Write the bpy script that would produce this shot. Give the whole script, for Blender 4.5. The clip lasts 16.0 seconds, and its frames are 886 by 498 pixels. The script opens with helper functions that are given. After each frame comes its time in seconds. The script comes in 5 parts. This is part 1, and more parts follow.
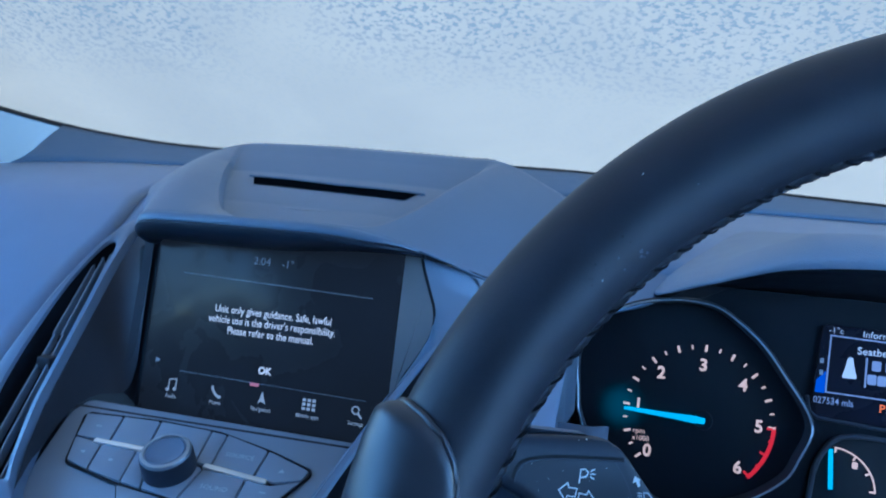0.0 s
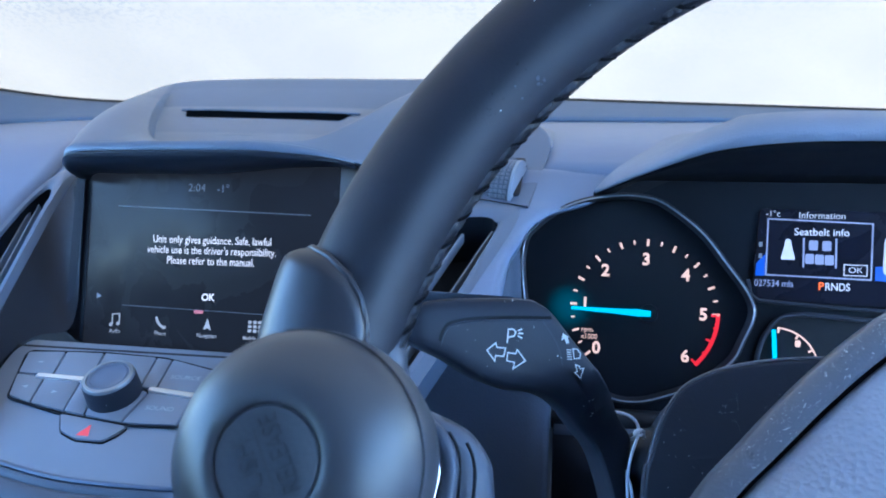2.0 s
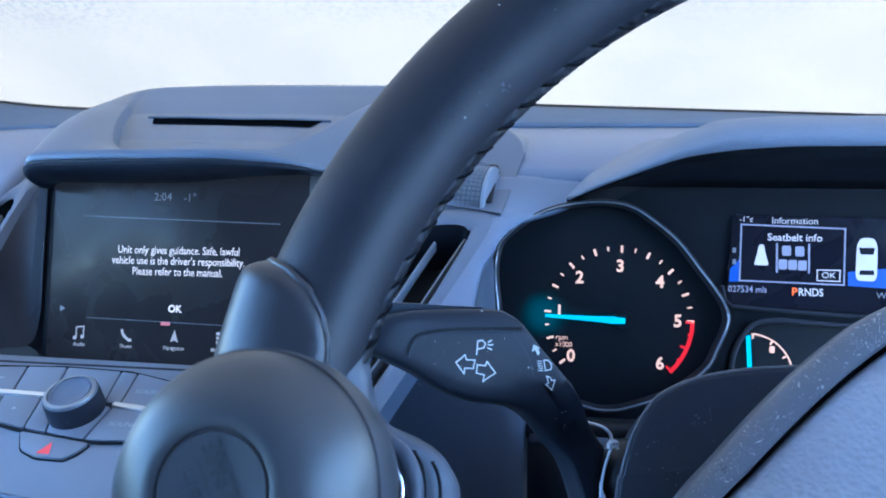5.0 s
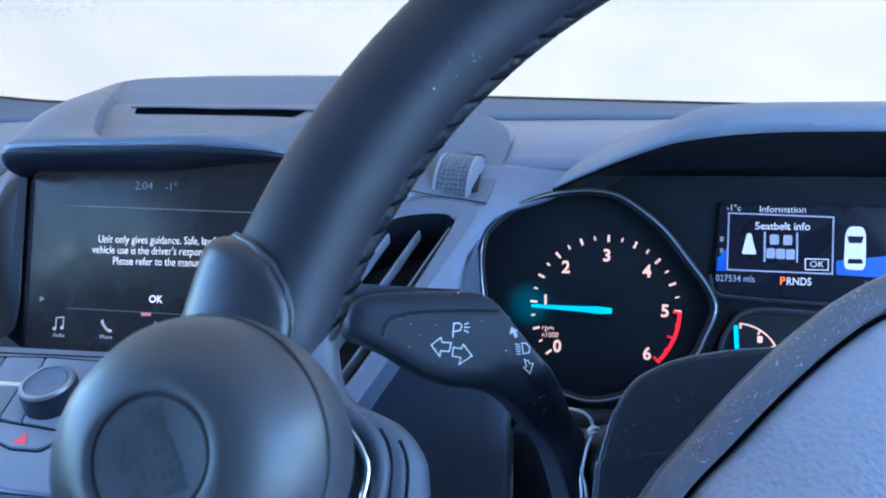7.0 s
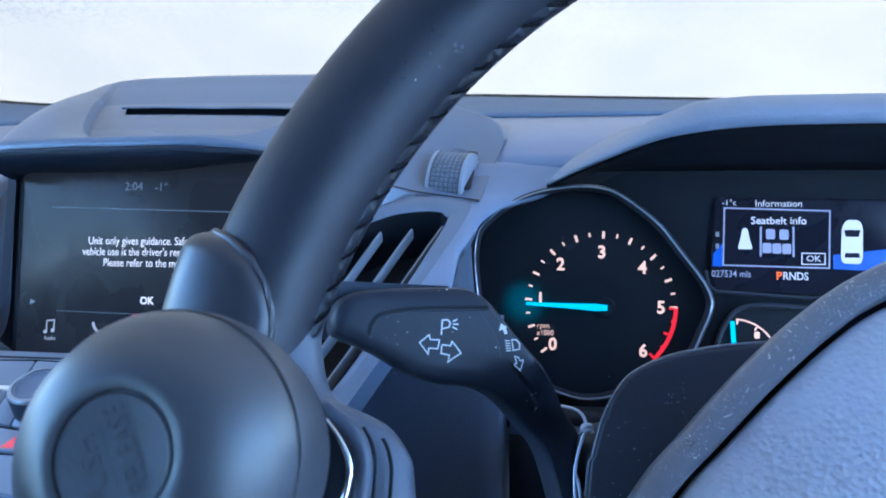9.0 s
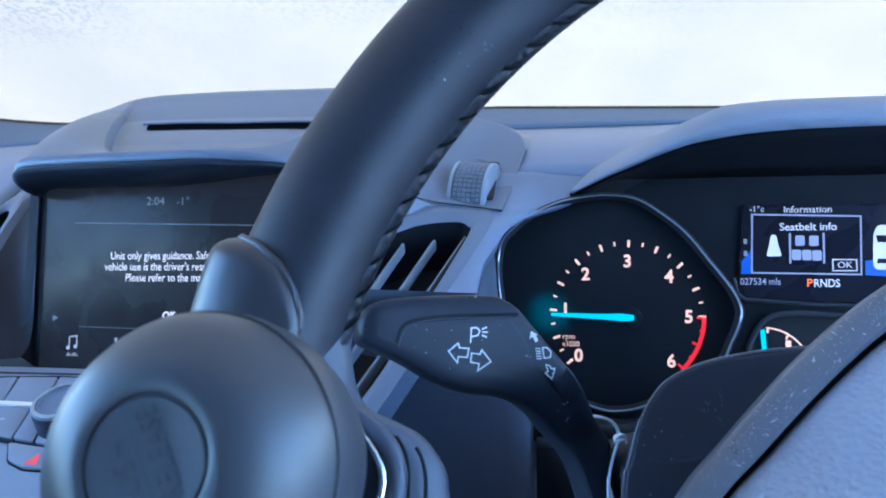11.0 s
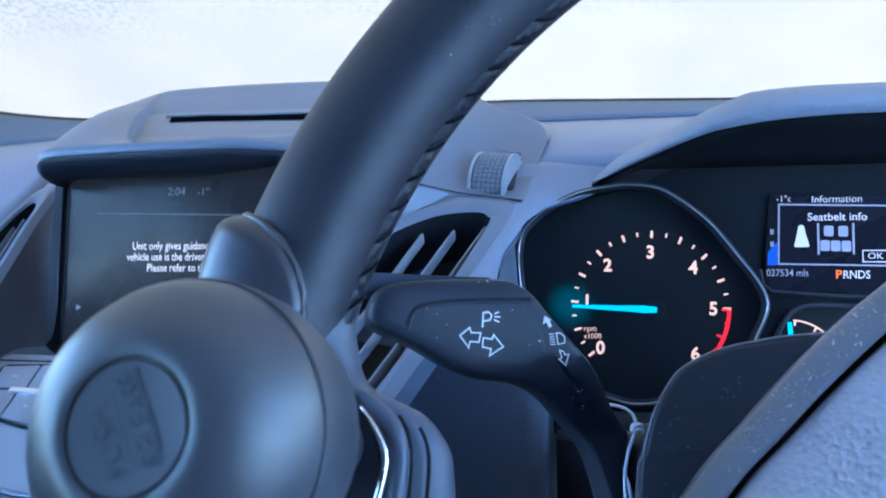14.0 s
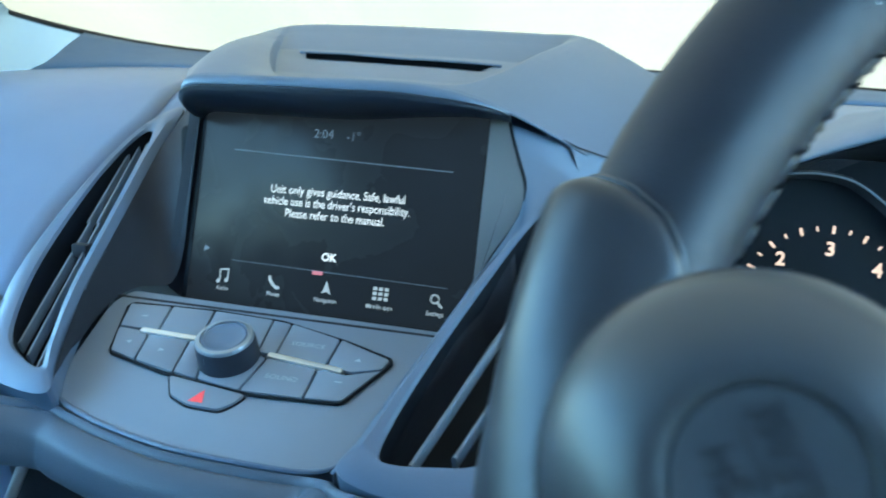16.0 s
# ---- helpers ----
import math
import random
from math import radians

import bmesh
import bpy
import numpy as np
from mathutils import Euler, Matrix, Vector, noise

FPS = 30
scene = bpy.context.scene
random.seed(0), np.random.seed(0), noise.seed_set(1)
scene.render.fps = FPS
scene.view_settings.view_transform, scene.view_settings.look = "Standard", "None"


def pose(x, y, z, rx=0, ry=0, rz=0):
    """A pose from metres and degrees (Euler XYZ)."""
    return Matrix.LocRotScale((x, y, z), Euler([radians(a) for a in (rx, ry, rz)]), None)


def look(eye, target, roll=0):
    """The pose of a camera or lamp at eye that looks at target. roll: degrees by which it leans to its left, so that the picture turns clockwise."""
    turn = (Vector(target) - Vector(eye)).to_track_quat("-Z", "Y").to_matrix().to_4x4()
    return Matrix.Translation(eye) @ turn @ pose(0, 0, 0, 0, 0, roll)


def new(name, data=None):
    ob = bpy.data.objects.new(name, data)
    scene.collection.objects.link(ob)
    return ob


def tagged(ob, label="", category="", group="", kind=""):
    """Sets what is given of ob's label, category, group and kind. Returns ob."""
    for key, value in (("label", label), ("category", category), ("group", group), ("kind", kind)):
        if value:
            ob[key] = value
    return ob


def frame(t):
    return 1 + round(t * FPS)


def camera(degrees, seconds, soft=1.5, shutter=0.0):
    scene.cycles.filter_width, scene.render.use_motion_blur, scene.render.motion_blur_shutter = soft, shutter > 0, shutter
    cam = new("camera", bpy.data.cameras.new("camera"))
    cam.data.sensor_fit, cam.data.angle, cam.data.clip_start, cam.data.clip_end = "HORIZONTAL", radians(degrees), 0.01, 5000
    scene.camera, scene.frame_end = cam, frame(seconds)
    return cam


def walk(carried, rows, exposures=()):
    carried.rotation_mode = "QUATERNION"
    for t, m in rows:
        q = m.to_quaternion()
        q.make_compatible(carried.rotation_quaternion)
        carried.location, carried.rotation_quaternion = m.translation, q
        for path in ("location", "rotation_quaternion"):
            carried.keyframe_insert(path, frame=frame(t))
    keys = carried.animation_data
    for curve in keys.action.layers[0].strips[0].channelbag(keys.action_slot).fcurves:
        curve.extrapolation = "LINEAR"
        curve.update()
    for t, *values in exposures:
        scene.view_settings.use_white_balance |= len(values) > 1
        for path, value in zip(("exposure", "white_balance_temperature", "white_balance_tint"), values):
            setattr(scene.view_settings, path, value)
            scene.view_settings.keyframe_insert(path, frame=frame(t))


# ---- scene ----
cam = camera(57.63, 16.0, soft=1.85, shutter=0.5)
PATH = [
    (0, look((0.2091, 0.1678, 1.2135), (-0.0134, 1.1323, 1.0712), 3.73)),
    (0.5, look((0.2183, 0.1659, 1.1989), (-0.0025, 1.1343, 1.0829), 1.54)),
    (0.7, look((0.2229, 0.1696, 1.1784), (0.0189, 1.1385, 1.0383), 0.98)),
    (1, look((0.2273, 0.1680, 1.1744), (0.0418, 1.1361, 1.0060), 0.33)),
    (1.5, look((0.2286, 0.1676, 1.1766), (0.0474, 1.1352, 1.0005), -0.12)),
    (2, look((0.2303, 0.1690, 1.1768), (0.0441, 1.1357, 1.0011), -0.11)),
    (2.5, look((0.2313, 0.1755, 1.1760), (0.0502, 1.1430, 0.9992), -0.02)),
    (3, look((0.2322, 0.1751, 1.1747), (0.0545, 1.1432, 0.9979), 0.03)),
    (3.5, look((0.2305, 0.1755, 1.1735), (0.0562, 1.1445, 0.9983), 0.10)),
    (4, look((0.2307, 0.1738, 1.1762), (0.0591, 1.1442, 1.0061), -0.07)),
    (4.2, look((0.2304, 0.1746, 1.1775), (0.0619, 1.1456, 1.0078), -0.18)),
    (6.5, look((0.2399, 0.1786, 1.1728), (0.0831, 1.1519, 1.0049), -0.31)),
    (7, look((0.2397, 0.1819, 1.1692), (0.0826, 1.1552, 1.0017), -0.35)),
    (7.5, look((0.2418, 0.1848, 1.1651), (0.0847, 1.1585, 0.9999), -0.58)),
    (8, look((0.2440, 0.1849, 1.1693), (0.0861, 1.1581, 1.0024), -0.77)),
    (10.5, look((0.2409, 0.1898, 1.1616), (0.0757, 1.1640, 1.0076), -1.45)),
    (11, look((0.2389, 0.1902, 1.1624), (0.0606, 1.1636, 1.0179), -1.85)),
    (11.5, look((0.2362, 0.1901, 1.1590), (0.0438, 1.1622, 1.0251), -2.20)),
    (12, look((0.2375, 0.1922, 1.1555), (0.0342, 1.1632, 1.0299), -2.47)),
    (12.5, look((0.2438, 0.1937, 1.1589), (0.0344, 1.1637, 1.0353), -2.70)),
    (13, look((0.2437, 0.1954, 1.1549), (0.0343, 1.1652, 1.0295), -2.74)),
    (13.5, look((0.2362, 0.1938, 1.1558), (0.0271, 1.1626, 1.0224), -2.46)),
    (14, look((0.2441, 0.1942, 1.1563), (0.0293, 1.1603, 1.0128), -2.09)),
    (14.2, look((0.2465, 0.1970, 1.1560), (0.0282, 1.1605, 1.0016), -1.56)),
    (14.3, look((0.2379, 0.1961, 1.1565), (0.0224, 1.1607, 1.0046), -1.77)),
    (14.5, look((0.2110, 0.1928, 1.1592), (-0.0054, 1.1567, 1.0042), -0.33)),
    (14.7, look((0.1894, 0.2063, 1.1513), (-0.0363, 1.1677, 0.9943), 0.21)),
    (15, look((0.1859, 0.2084, 1.1507), (-0.0513, 1.1669, 0.9923), 0.45)),
    (15.1, look((0.1888, 0.2063, 1.1526), (-0.0512, 1.1636, 0.9913), 0.33)),
    (15.3, look((0.1880, 0.2025, 1.1549), (-0.0544, 1.1587, 0.9909), 0.72)),
    (15.5, look((0.1876, 0.2071, 1.1492), (-0.0566, 1.1621, 0.9812), 1.37)),
    (15.7, look((0.1811, 0.2083, 1.1507), (-0.0597, 1.1632, 0.9766), 1.99)),
    (16, look((0.1610, 0.2107, 1.1525), (-0.0727, 1.1645, 0.9636), 3.30)),
]
# white balance and brightness settle during the first second
cam.data.dof.use_dof, cam.data.dof.focus_distance, cam.data.dof.aperture_fstop = True, 0.355, 34.0
walk(cam, PATH, [(0.0, 3.25, 4330, 0), (0.6, 3.13, 4260, 0), (0.9, 3.28, 4400, 2), (1.3, 3.70, 4900, 6), (2.3, 3.90, 4980, 6), (14.8, 3.95, 4980, 6), (15.5, 4.04, 5220, -6), (16.0, 4.13, 5400, -18)])

# ---- light: frosted morning sky through the iced glass ----
world = bpy.data.worlds.new("sky")
scene.world = world
world.use_nodes = True
wn = world.node_tree
sky = wn.nodes.new("ShaderNodeTexSky")
sky.sky_type, sky.sun_disc = "NISHITA", False
sky.sun_elevation, sky.sun_rotation = radians(24), radians(20)
wn.links.new(sky.outputs[0], wn.nodes["Background"].inputs[0])
wn.nodes["Background"].inputs[1].default_value = 0.15
sun = new("sun", bpy.data.lights.new("sun", "SUN"))
sun.data.energy, sun.data.angle, sun.data.color = 1.5, radians(12), (1.0, 0.97, 0.92)
sun.matrix_world = look((1.2, 3.0, 3.2), (0, 0, 1))


# ---- materials ----
def mat(name, color, rough=0.5, metal=0.0, spec=0.5, grain=0.0, gscale=900, vary=0.12, vscale=14, speck=0.0, emit=0.0,
        rvary=0.08, specsize=420, tint=None):
    m = bpy.data.materials.new(name)
    m.use_nodes = True
    t = m.node_tree
    b = t.nodes["Principled BSDF"]
    link = t.links.new
    b.inputs["Metallic"].default_value = metal
    b.inputs["Specular IOR Level"].default_value = spec
    if tint:
        b.inputs["Specular Tint"].default_value = (*tint, 1)
    co = t.nodes.new("ShaderNodeTexCoord").outputs["Object"]
    n1 = t.nodes.new("ShaderNodeTexNoise")
    n1.inputs["Scale"].default_value, n1.inputs["Detail"].default_value = vscale, 5
    link(co, n1.inputs["Vector"])
    mix = t.nodes.new("ShaderNodeMix")
    mix.data_type = "RGBA"
    mix.inputs[6].default_value = (*[c * (1 - vary) for c in color], 1)
    mix.inputs[7].default_value = (*[c * (1 + vary) for c in color], 1)
    link(n1.outputs[0], mix.inputs[0])
    out = mix.outputs[2]
    ra = t.nodes.new("ShaderNodeMapRange")
    ra.inputs[3].default_value, ra.inputs[4].default_value = max(0.02, rough - rvary), min(1, rough + rvary)
    n2 = t.nodes.new("ShaderNodeTexNoise")
    n2.inputs["Scale"].default_value, n2.inputs["Detail"].default_value = vscale * 6, 4
    link(co, n2.inputs["Vector"])
    link(n2.outputs[0], ra.inputs[0])
    link(ra.outputs[0], b.inputs["Roughness"])
    if speck:
        # dust and lint: sparse pale specks
        v = t.nodes.new("ShaderNodeTexVoronoi")
        v.inputs["Scale"].default_value = specsize
        link(co, v.inputs["Vector"])
        lt = t.nodes.new("ShaderNodeMath")
        lt.operation = "LESS_THAN"
        link(v.outputs["Distance"], lt.inputs[0])
        lt.inputs[1].default_value = 0.16
        n3 = t.nodes.new("ShaderNodeTexNoise")
        n3.inputs["Scale"].default_value, n3.inputs["Detail"].default_value = 90, 3
        link(co, n3.inputs["Vector"])
        gt = t.nodes.new("ShaderNodeMath")
        gt.operation = "GREATER_THAN"
        link(n3.outputs[0], gt.inputs[0])
        gt.inputs[1].default_value = 0.72 - 0.2 * speck
        mu = t.nodes.new("ShaderNodeMath")
        mu.operation = "MULTIPLY"
        link(lt.outputs[0], mu.inputs[0])
        link(gt.outputs[0], mu.inputs[1])
        m2 = t.nodes.new("ShaderNodeMix")
        m2.data_type = "RGBA"
        link(mu.outputs[0], m2.inputs[0])
        link(out, m2.inputs[6])
        m2.inputs[7].default_value = (0.55, 0.58, 0.62, 1)
        out = m2.outputs[2]
    link(out, b.inputs["Base Color"])
    if grain:
        v2 = t.nodes.new("ShaderNodeTexVoronoi")
        v2.inputs["Scale"].default_value = gscale
        link(co, v2.inputs["Vector"])
        n4 = t.nodes.new("ShaderNodeTexNoise")
        n4.inputs["Scale"].default_value, n4.inputs["Detail"].default_value = gscale * 0.5, 3
        link(co, n4.inputs["Vector"])
        ad = t.nodes.new("ShaderNodeMath")
        link(v2.outputs["Distance"], ad.inputs[0])
        link(n4.outputs[0], ad.inputs[1])
        bp = t.nodes.new("ShaderNodeBump")
        bp.inputs["Strength"].default_value, bp.inputs["Distance"].default_value = grain, 0.6 / gscale
        link(ad.outputs[0], bp.inputs["Height"])
        link(bp.outputs[0], b.inputs["Normal"])
    if emit:
        b.inputs["Emission Color"].default_value = (*color, 1)
        b.inputs["Emission Strength"].default_value = emit
    return m


# skylight put into colour: reflections tinted blue, charcoal dash bases raised and blued
BLUE = (0.75, 0.85, 1.0)
M_PAD = mat("soft charcoal dash skin", (0.180, 0.232, 0.368), 0.40, spec=0.45, grain=0.25, gscale=1100, tint=BLUE, rvary=0.04)
M_COWLPAD = mat("grained dash cowl skin", (0.181, 0.217, 0.311), 0.5, spec=0.45, grain=0.3, gscale=900, tint=(0.85, 0.92, 1.0))
M_HOOD = mat("satin centre hood plastic", (0.109, 0.145, 0.227), 0.36, spec=0.75, grain=0.1, gscale=1600, tint=BLUE, rvary=0.03)
M_FLANK = mat("satin flank trim plastic", (0.114, 0.151, 0.237), 0.34, spec=0.65, grain=0.08, gscale=1700, tint=BLUE, rvary=0.03)
M_PANEL = mat("matt control panel plastic", (0.240, 0.276, 0.356), 0.40, spec=0.5, grain=0.1, gscale=1800, tint=BLUE, rvary=0.03)
# recess walls carry their shade in this dark colour; bezels share it
M_WALL = mat("plastic darkened for recess shade, also on bezels", (0.032, 0.034, 0.045), 0.6, spec=0.2, grain=0.15, tint=BLUE)
M_BLACK = mat("black moulded plastic", (0.014, 0.016, 0.022), 0.5, spec=0.35, grain=0.15, speck=0.25, tint=BLUE)
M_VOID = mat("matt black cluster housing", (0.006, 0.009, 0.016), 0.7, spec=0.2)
M_SLOT = mat("flat black for the slot's unlit inside", (0.003, 0.004, 0.006), 0.9, spec=0.0)
M_EDGE = mat("dull silver for bezel highlight and knob ring", (0.34, 0.38, 0.45), 0.36, metal=0.7)
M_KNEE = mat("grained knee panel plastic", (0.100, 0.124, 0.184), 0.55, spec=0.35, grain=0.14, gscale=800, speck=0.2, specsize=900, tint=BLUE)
M_REST = mat("worn satin thumb rest plastic", (0.052, 0.063, 0.094), 0.44, spec=0.5, vary=0.15, grain=0.06, gscale=1500, tint=BLUE)
M_LEATHER = mat("worn black wheel leather", (0.0155, 0.0180, 0.0285), 0.47, spec=0.46, grain=0.05, gscale=1100, vary=0.3, speck=0.12, rvary=0.10, tint=(0.81, 0.88, 1.0))
M_SEAM = mat("creased seam leather", (0.011, 0.0125, 0.020), 0.5, spec=0.35, grain=0.25, gscale=1400, vary=0.3, tint=BLUE)
M_DUST = mat("pale dust", (0.62, 0.65, 0.70), 0.9, spec=0.2)
M_STITCH = mat("black seam thread", (0.004, 0.005, 0.008), 0.9, spec=0.05, grain=0.4, gscale=1500)
# black airbag skin given a pale base that stands for reflected sheen
M_AIRBAG = mat("grained airbag cover skin", (0.345, 0.372, 0.465), 0.38, spec=0.9, grain=0.65, gscale=560, vary=0.25, speck=0.1, tint=BLUE)
M_RING = mat("dusty black hub trim", (0.128, 0.136, 0.172), 0.32, spec=0.8, grain=0.15, speck=1.15, specsize=1500, tint=BLUE)
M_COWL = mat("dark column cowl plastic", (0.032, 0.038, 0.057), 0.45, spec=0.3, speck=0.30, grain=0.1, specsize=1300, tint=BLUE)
M_STALK = mat("black stalk plastic", (0.019, 0.023, 0.036), 0.42, spec=0.28, speck=0.32, grain=0.08, gscale=1800, tint=BLUE)
M_KNOB = mat("smooth grey-black knob plastic", (0.034, 0.037, 0.049), 0.42, spec=0.75, grain=0.02, vary=0.06, rvary=0.015, tint=(0.80, 0.91, 1.0))
M_CAP = mat("matt grey knob cap", (0.040, 0.046, 0.060), 0.48, spec=0.5, grain=0.05, tint=BLUE)
M_RUBBER = mat("scuffed black rubber clamp", (0.023, 0.024, 0.032), 0.37, spec=0.6, vary=0.3, speck=0.05, rvary=0.04, tint=BLUE)
M_CHEEK = mat("matt grey cheek plastic", (0.150, 0.155, 0.175), 0.6, spec=0.3, grain=0.2, gscale=1400)
M_BLADE = mat("satin vent blade plastic", (0.16, 0.19, 0.25), 0.35, spec=0.6, grain=0.08, tint=BLUE)
M_APRON = mat("satin plastic toned for apron shade and ledge sheen", (0.088, 0.108, 0.154), 0.42, spec=0.45, grain=0.15, gscale=1200, tint=BLUE)
M_CHROME = mat("brushed chrome", (0.72, 0.76, 0.82), 0.22, metal=1.0)
M_WHEELEDGE = mat("satin grey edge plastic", (0.26, 0.31, 0.41), 0.40, spec=0.6, tint=BLUE)
M_BAR = mat("brushed bright key bar", (0.86, 0.89, 0.93), 0.42, metal=1.0)
M_STRIP = mat("matt rear dash strip", (0.109, 0.156, 0.257), 0.55, spec=0.22, grain=0.2, gscale=900, tint=BLUE)
M_LIP_SHADE = mat("hood plastic darkened for underside shade", (0.016, 0.021, 0.036), 0.40, spec=0.4, grain=0.1, tint=BLUE)
M_WHITE = mat("white printed symbol", (0.62, 0.66, 0.72), 0.6)
M_SCUFF = mat("pale chipped leather", (0.105, 0.115, 0.155), 0.7, spec=0.2)
M_GREYINK = mat("faint grey print", (0.42, 0.48, 0.58), 0.6)
M_RED = mat("red hazard print", (0.75, 0.07, 0.09), 0.5, emit=0.03)
M_CORD = mat("white cord", (0.66, 0.75, 0.93), 0.6, grain=0.3, gscale=2500)
M_LINER = mat("pale grey headliner cloth", (0.56, 0.60, 0.66), 0.9, spec=0.2, grain=0.4, gscale=700)
M_TRIM = mat("dark grey trim of doors and added walls", (0.022, 0.024, 0.029), 0.7, spec=0.3, grain=0.4, gscale=500)
M_FRIT = mat("black windscreen border", (0.006, 0.007, 0.01), 0.4)
M_GROUND = mat("frosted tarmac", (0.24, 0.27, 0.31), 0.85, grain=0.6, gscale=60, vary=0.3, vscale=3)


def glow(name, color, strength):
    m = bpy.data.materials.new(name)
    m.use_nodes = True
    b = m.node_tree.nodes["Principled BSDF"]
    b.inputs["Base Color"].default_value = (*[c * 0.3 for c in color], 1)
    b.inputs["Roughness"].default_value = 0.5
    b.inputs["Emission Color"].default_value = (*color, 1)
    b.inputs["Emission Strength"].default_value = strength
    return m


G_TICK = glow("backlit warm white dial print", (1.0, 0.60, 0.46), 0.0680)
G_RED = glow("backlit red dial print", (1.0, 0.015, 0.03), 0.0601)
G_NEEDLE = glow("lit cyan pointer", (0.0, 0.62, 0.85), 0.0680)
G_TEXT = glow("lit display text", (0.80, 0.82, 1.0), 0.0500)
G_DIM = glow("dim display text", (0.45, 0.5, 0.62), 0.0156)
G_FRAME = glow("display window line", (0.5, 0.55, 0.85), 0.0300)
G_ORANGE = glow("lit orange selector letter", (1.0, 0.16, 0.02), 0.0801)
G_BLUE = glow("lit blue display corner", (0.02, 0.12, 0.75), 0.0400)
G_SCREEN = glow("lit touchscreen text", (1.0, 0.90, 0.92), 0.0643)
G_ICON = glow("lit touchscreen icon", (0.85, 0.82, 0.86), 0.0249)
G_PINK = glow("lit red marker", (0.9, 0.25, 0.3), 0.0400)


def screen_glass(name, color, rough, emit=0.0):
    """Dark display glass with finger smears that only change its gloss."""
    m = mat(name, color, rough, spec=0.10, vary=0.2, vscale=30)
    t = m.node_tree
    b = t.nodes["Principled BSDF"]
    co = t.nodes.new("ShaderNodeTexCoord").outputs["Object"]
    n = t.nodes.new("ShaderNodeTexNoise")
    n.inputs["Scale"].default_value, n.inputs["Detail"].default_value, n.inputs["Distortion"].default_value = 24, 6, 0.8
    t.links.new(co, n.inputs["Vector"])
    r = t.nodes.new("ShaderNodeMapRange")
    r.inputs[1].default_value, r.inputs[2].default_value = 0.35, 0.7
    r.inputs[3].default_value, r.inputs[4].default_value = rough * 0.5, rough * 2.2
    t.links.new(n.outputs[0], r.inputs[0])
    t.links.new(r.outputs[0], b.inputs["Roughness"])
    if emit:
        b.inputs["Emission Color"].default_value = (0.5, 0.55, 0.7, 1)
        b.inputs["Emission Strength"].default_value = emit
    return m


G_RULE = glow("faint display rule", (0.4, 0.45, 0.55), 0.006)
M_SCREEN = screen_glass("smeared touchscreen glass", (0.010, 0.011, 0.015), 0.2, 0.0018)
M_DISPLAY = screen_glass("dark cluster display glass", (0.004, 0.006, 0.016), 0.25, 0.001)
M_DIAL = mat("black dial face", (0.004, 0.007, 0.013), 0.5, spec=0.25)


def frost(name, thin=(1, 1, 1)):
    """Iced glass: translucent, with crystal mottling and small clear pits, more of them higher up."""
    m = bpy.data.materials.new(name)
    m.use_nodes = True
    t = m.node_tree
    t.nodes.remove(t.nodes["Principled BSDF"])
    link = t.links.new
    co = t.nodes.new("ShaderNodeTexCoord").outputs["Object"]
    tr = t.nodes.new("ShaderNodeBsdfTranslucent")
    big = t.nodes.new("ShaderNodeTexNoise")
    big.inputs["Scale"].default_value, big.inputs["Detail"].default_value, big.inputs["Distortion"].default_value = 7, 8, 0.6
    link(co, big.inputs["Vector"])
    fine = t.nodes.new("ShaderNodeTexNoise")
    fine.inputs["Scale"].default_value, fine.inputs["Detail"].default_value = 210, 3
    link(co, fine.inputs["Vector"])
    region = t.nodes.new("ShaderNodeTexNoise")
    region.inputs["Scale"].default_value, region.inputs["Detail"].default_value = 4, 3
    link(co, region.inputs["Vector"])
    pit = t.nodes.new("ShaderNodeMapRange")
    pit.inputs[1].default_value, pit.inputs[2].default_value = 0.50, 0.61
    link(fine.outputs[0], pit.inputs[0])
    reg = t.nodes.new("ShaderNodeMapRange")
    reg.inputs[1].default_value, reg.inputs[2].default_value = 0.36, 0.58
    link(region.outputs[0], reg.inputs[0])
    both = t.nodes.new("ShaderNodeMath")
    both.operation = "MULTIPLY"
    link(pit.outputs[0], both.inputs[0])
    link(reg.outputs[0], both.inputs[1])
    sep = t.nodes.new("ShaderNodeSeparateXYZ")
    link(co, sep.inputs[0])
    high = t.nodes.new("ShaderNodeMapRange")
    high.inputs[1].default_value, high.inputs[2].default_value, high.inputs[3].default_value, high.inputs[4].default_value = 1.245, 1.33, 0.08, 1.9
    link(sep.outputs[2], high.inputs[0])
    most = t.nodes.new("ShaderNodeMath")
    most.operation, most.use_clamp = "MULTIPLY", True
    link(both.outputs[0], most.inputs[0])
    link(high.outputs[0], most.inputs[1])
    base = t.nodes.new("ShaderNodeMix")
    base.data_type = "RGBA"
    base.inputs[6].default_value = (0.0590, 0.0530, 0.0448, 1)
    base.inputs[7].default_value = (0.0880, 0.0746, 0.0572, 1)
    link(big.outputs[0], base.inputs[0])
    col = t.nodes.new("ShaderNodeMix")
    col.data_type = "RGBA"
    link(most.outputs[0], col.inputs[0])
    link(base.outputs[2], col.inputs[6])
    col.inputs[7].default_value = (0.0440, 0.0455, 0.0445, 1)
    gain = t.nodes.new("ShaderNodeMix")
    gain.data_type, gain.blend_type = "RGBA", "MULTIPLY"
    gain.inputs[0].default_value = 1.0
    gain.inputs[7].default_value = (*thin, 1)
    link(col.outputs[2], gain.inputs[6])
    link(gain.outputs[2], tr.inputs[0])
    link(tr.outputs[0], t.nodes["Material Output"].inputs[0])
    return m


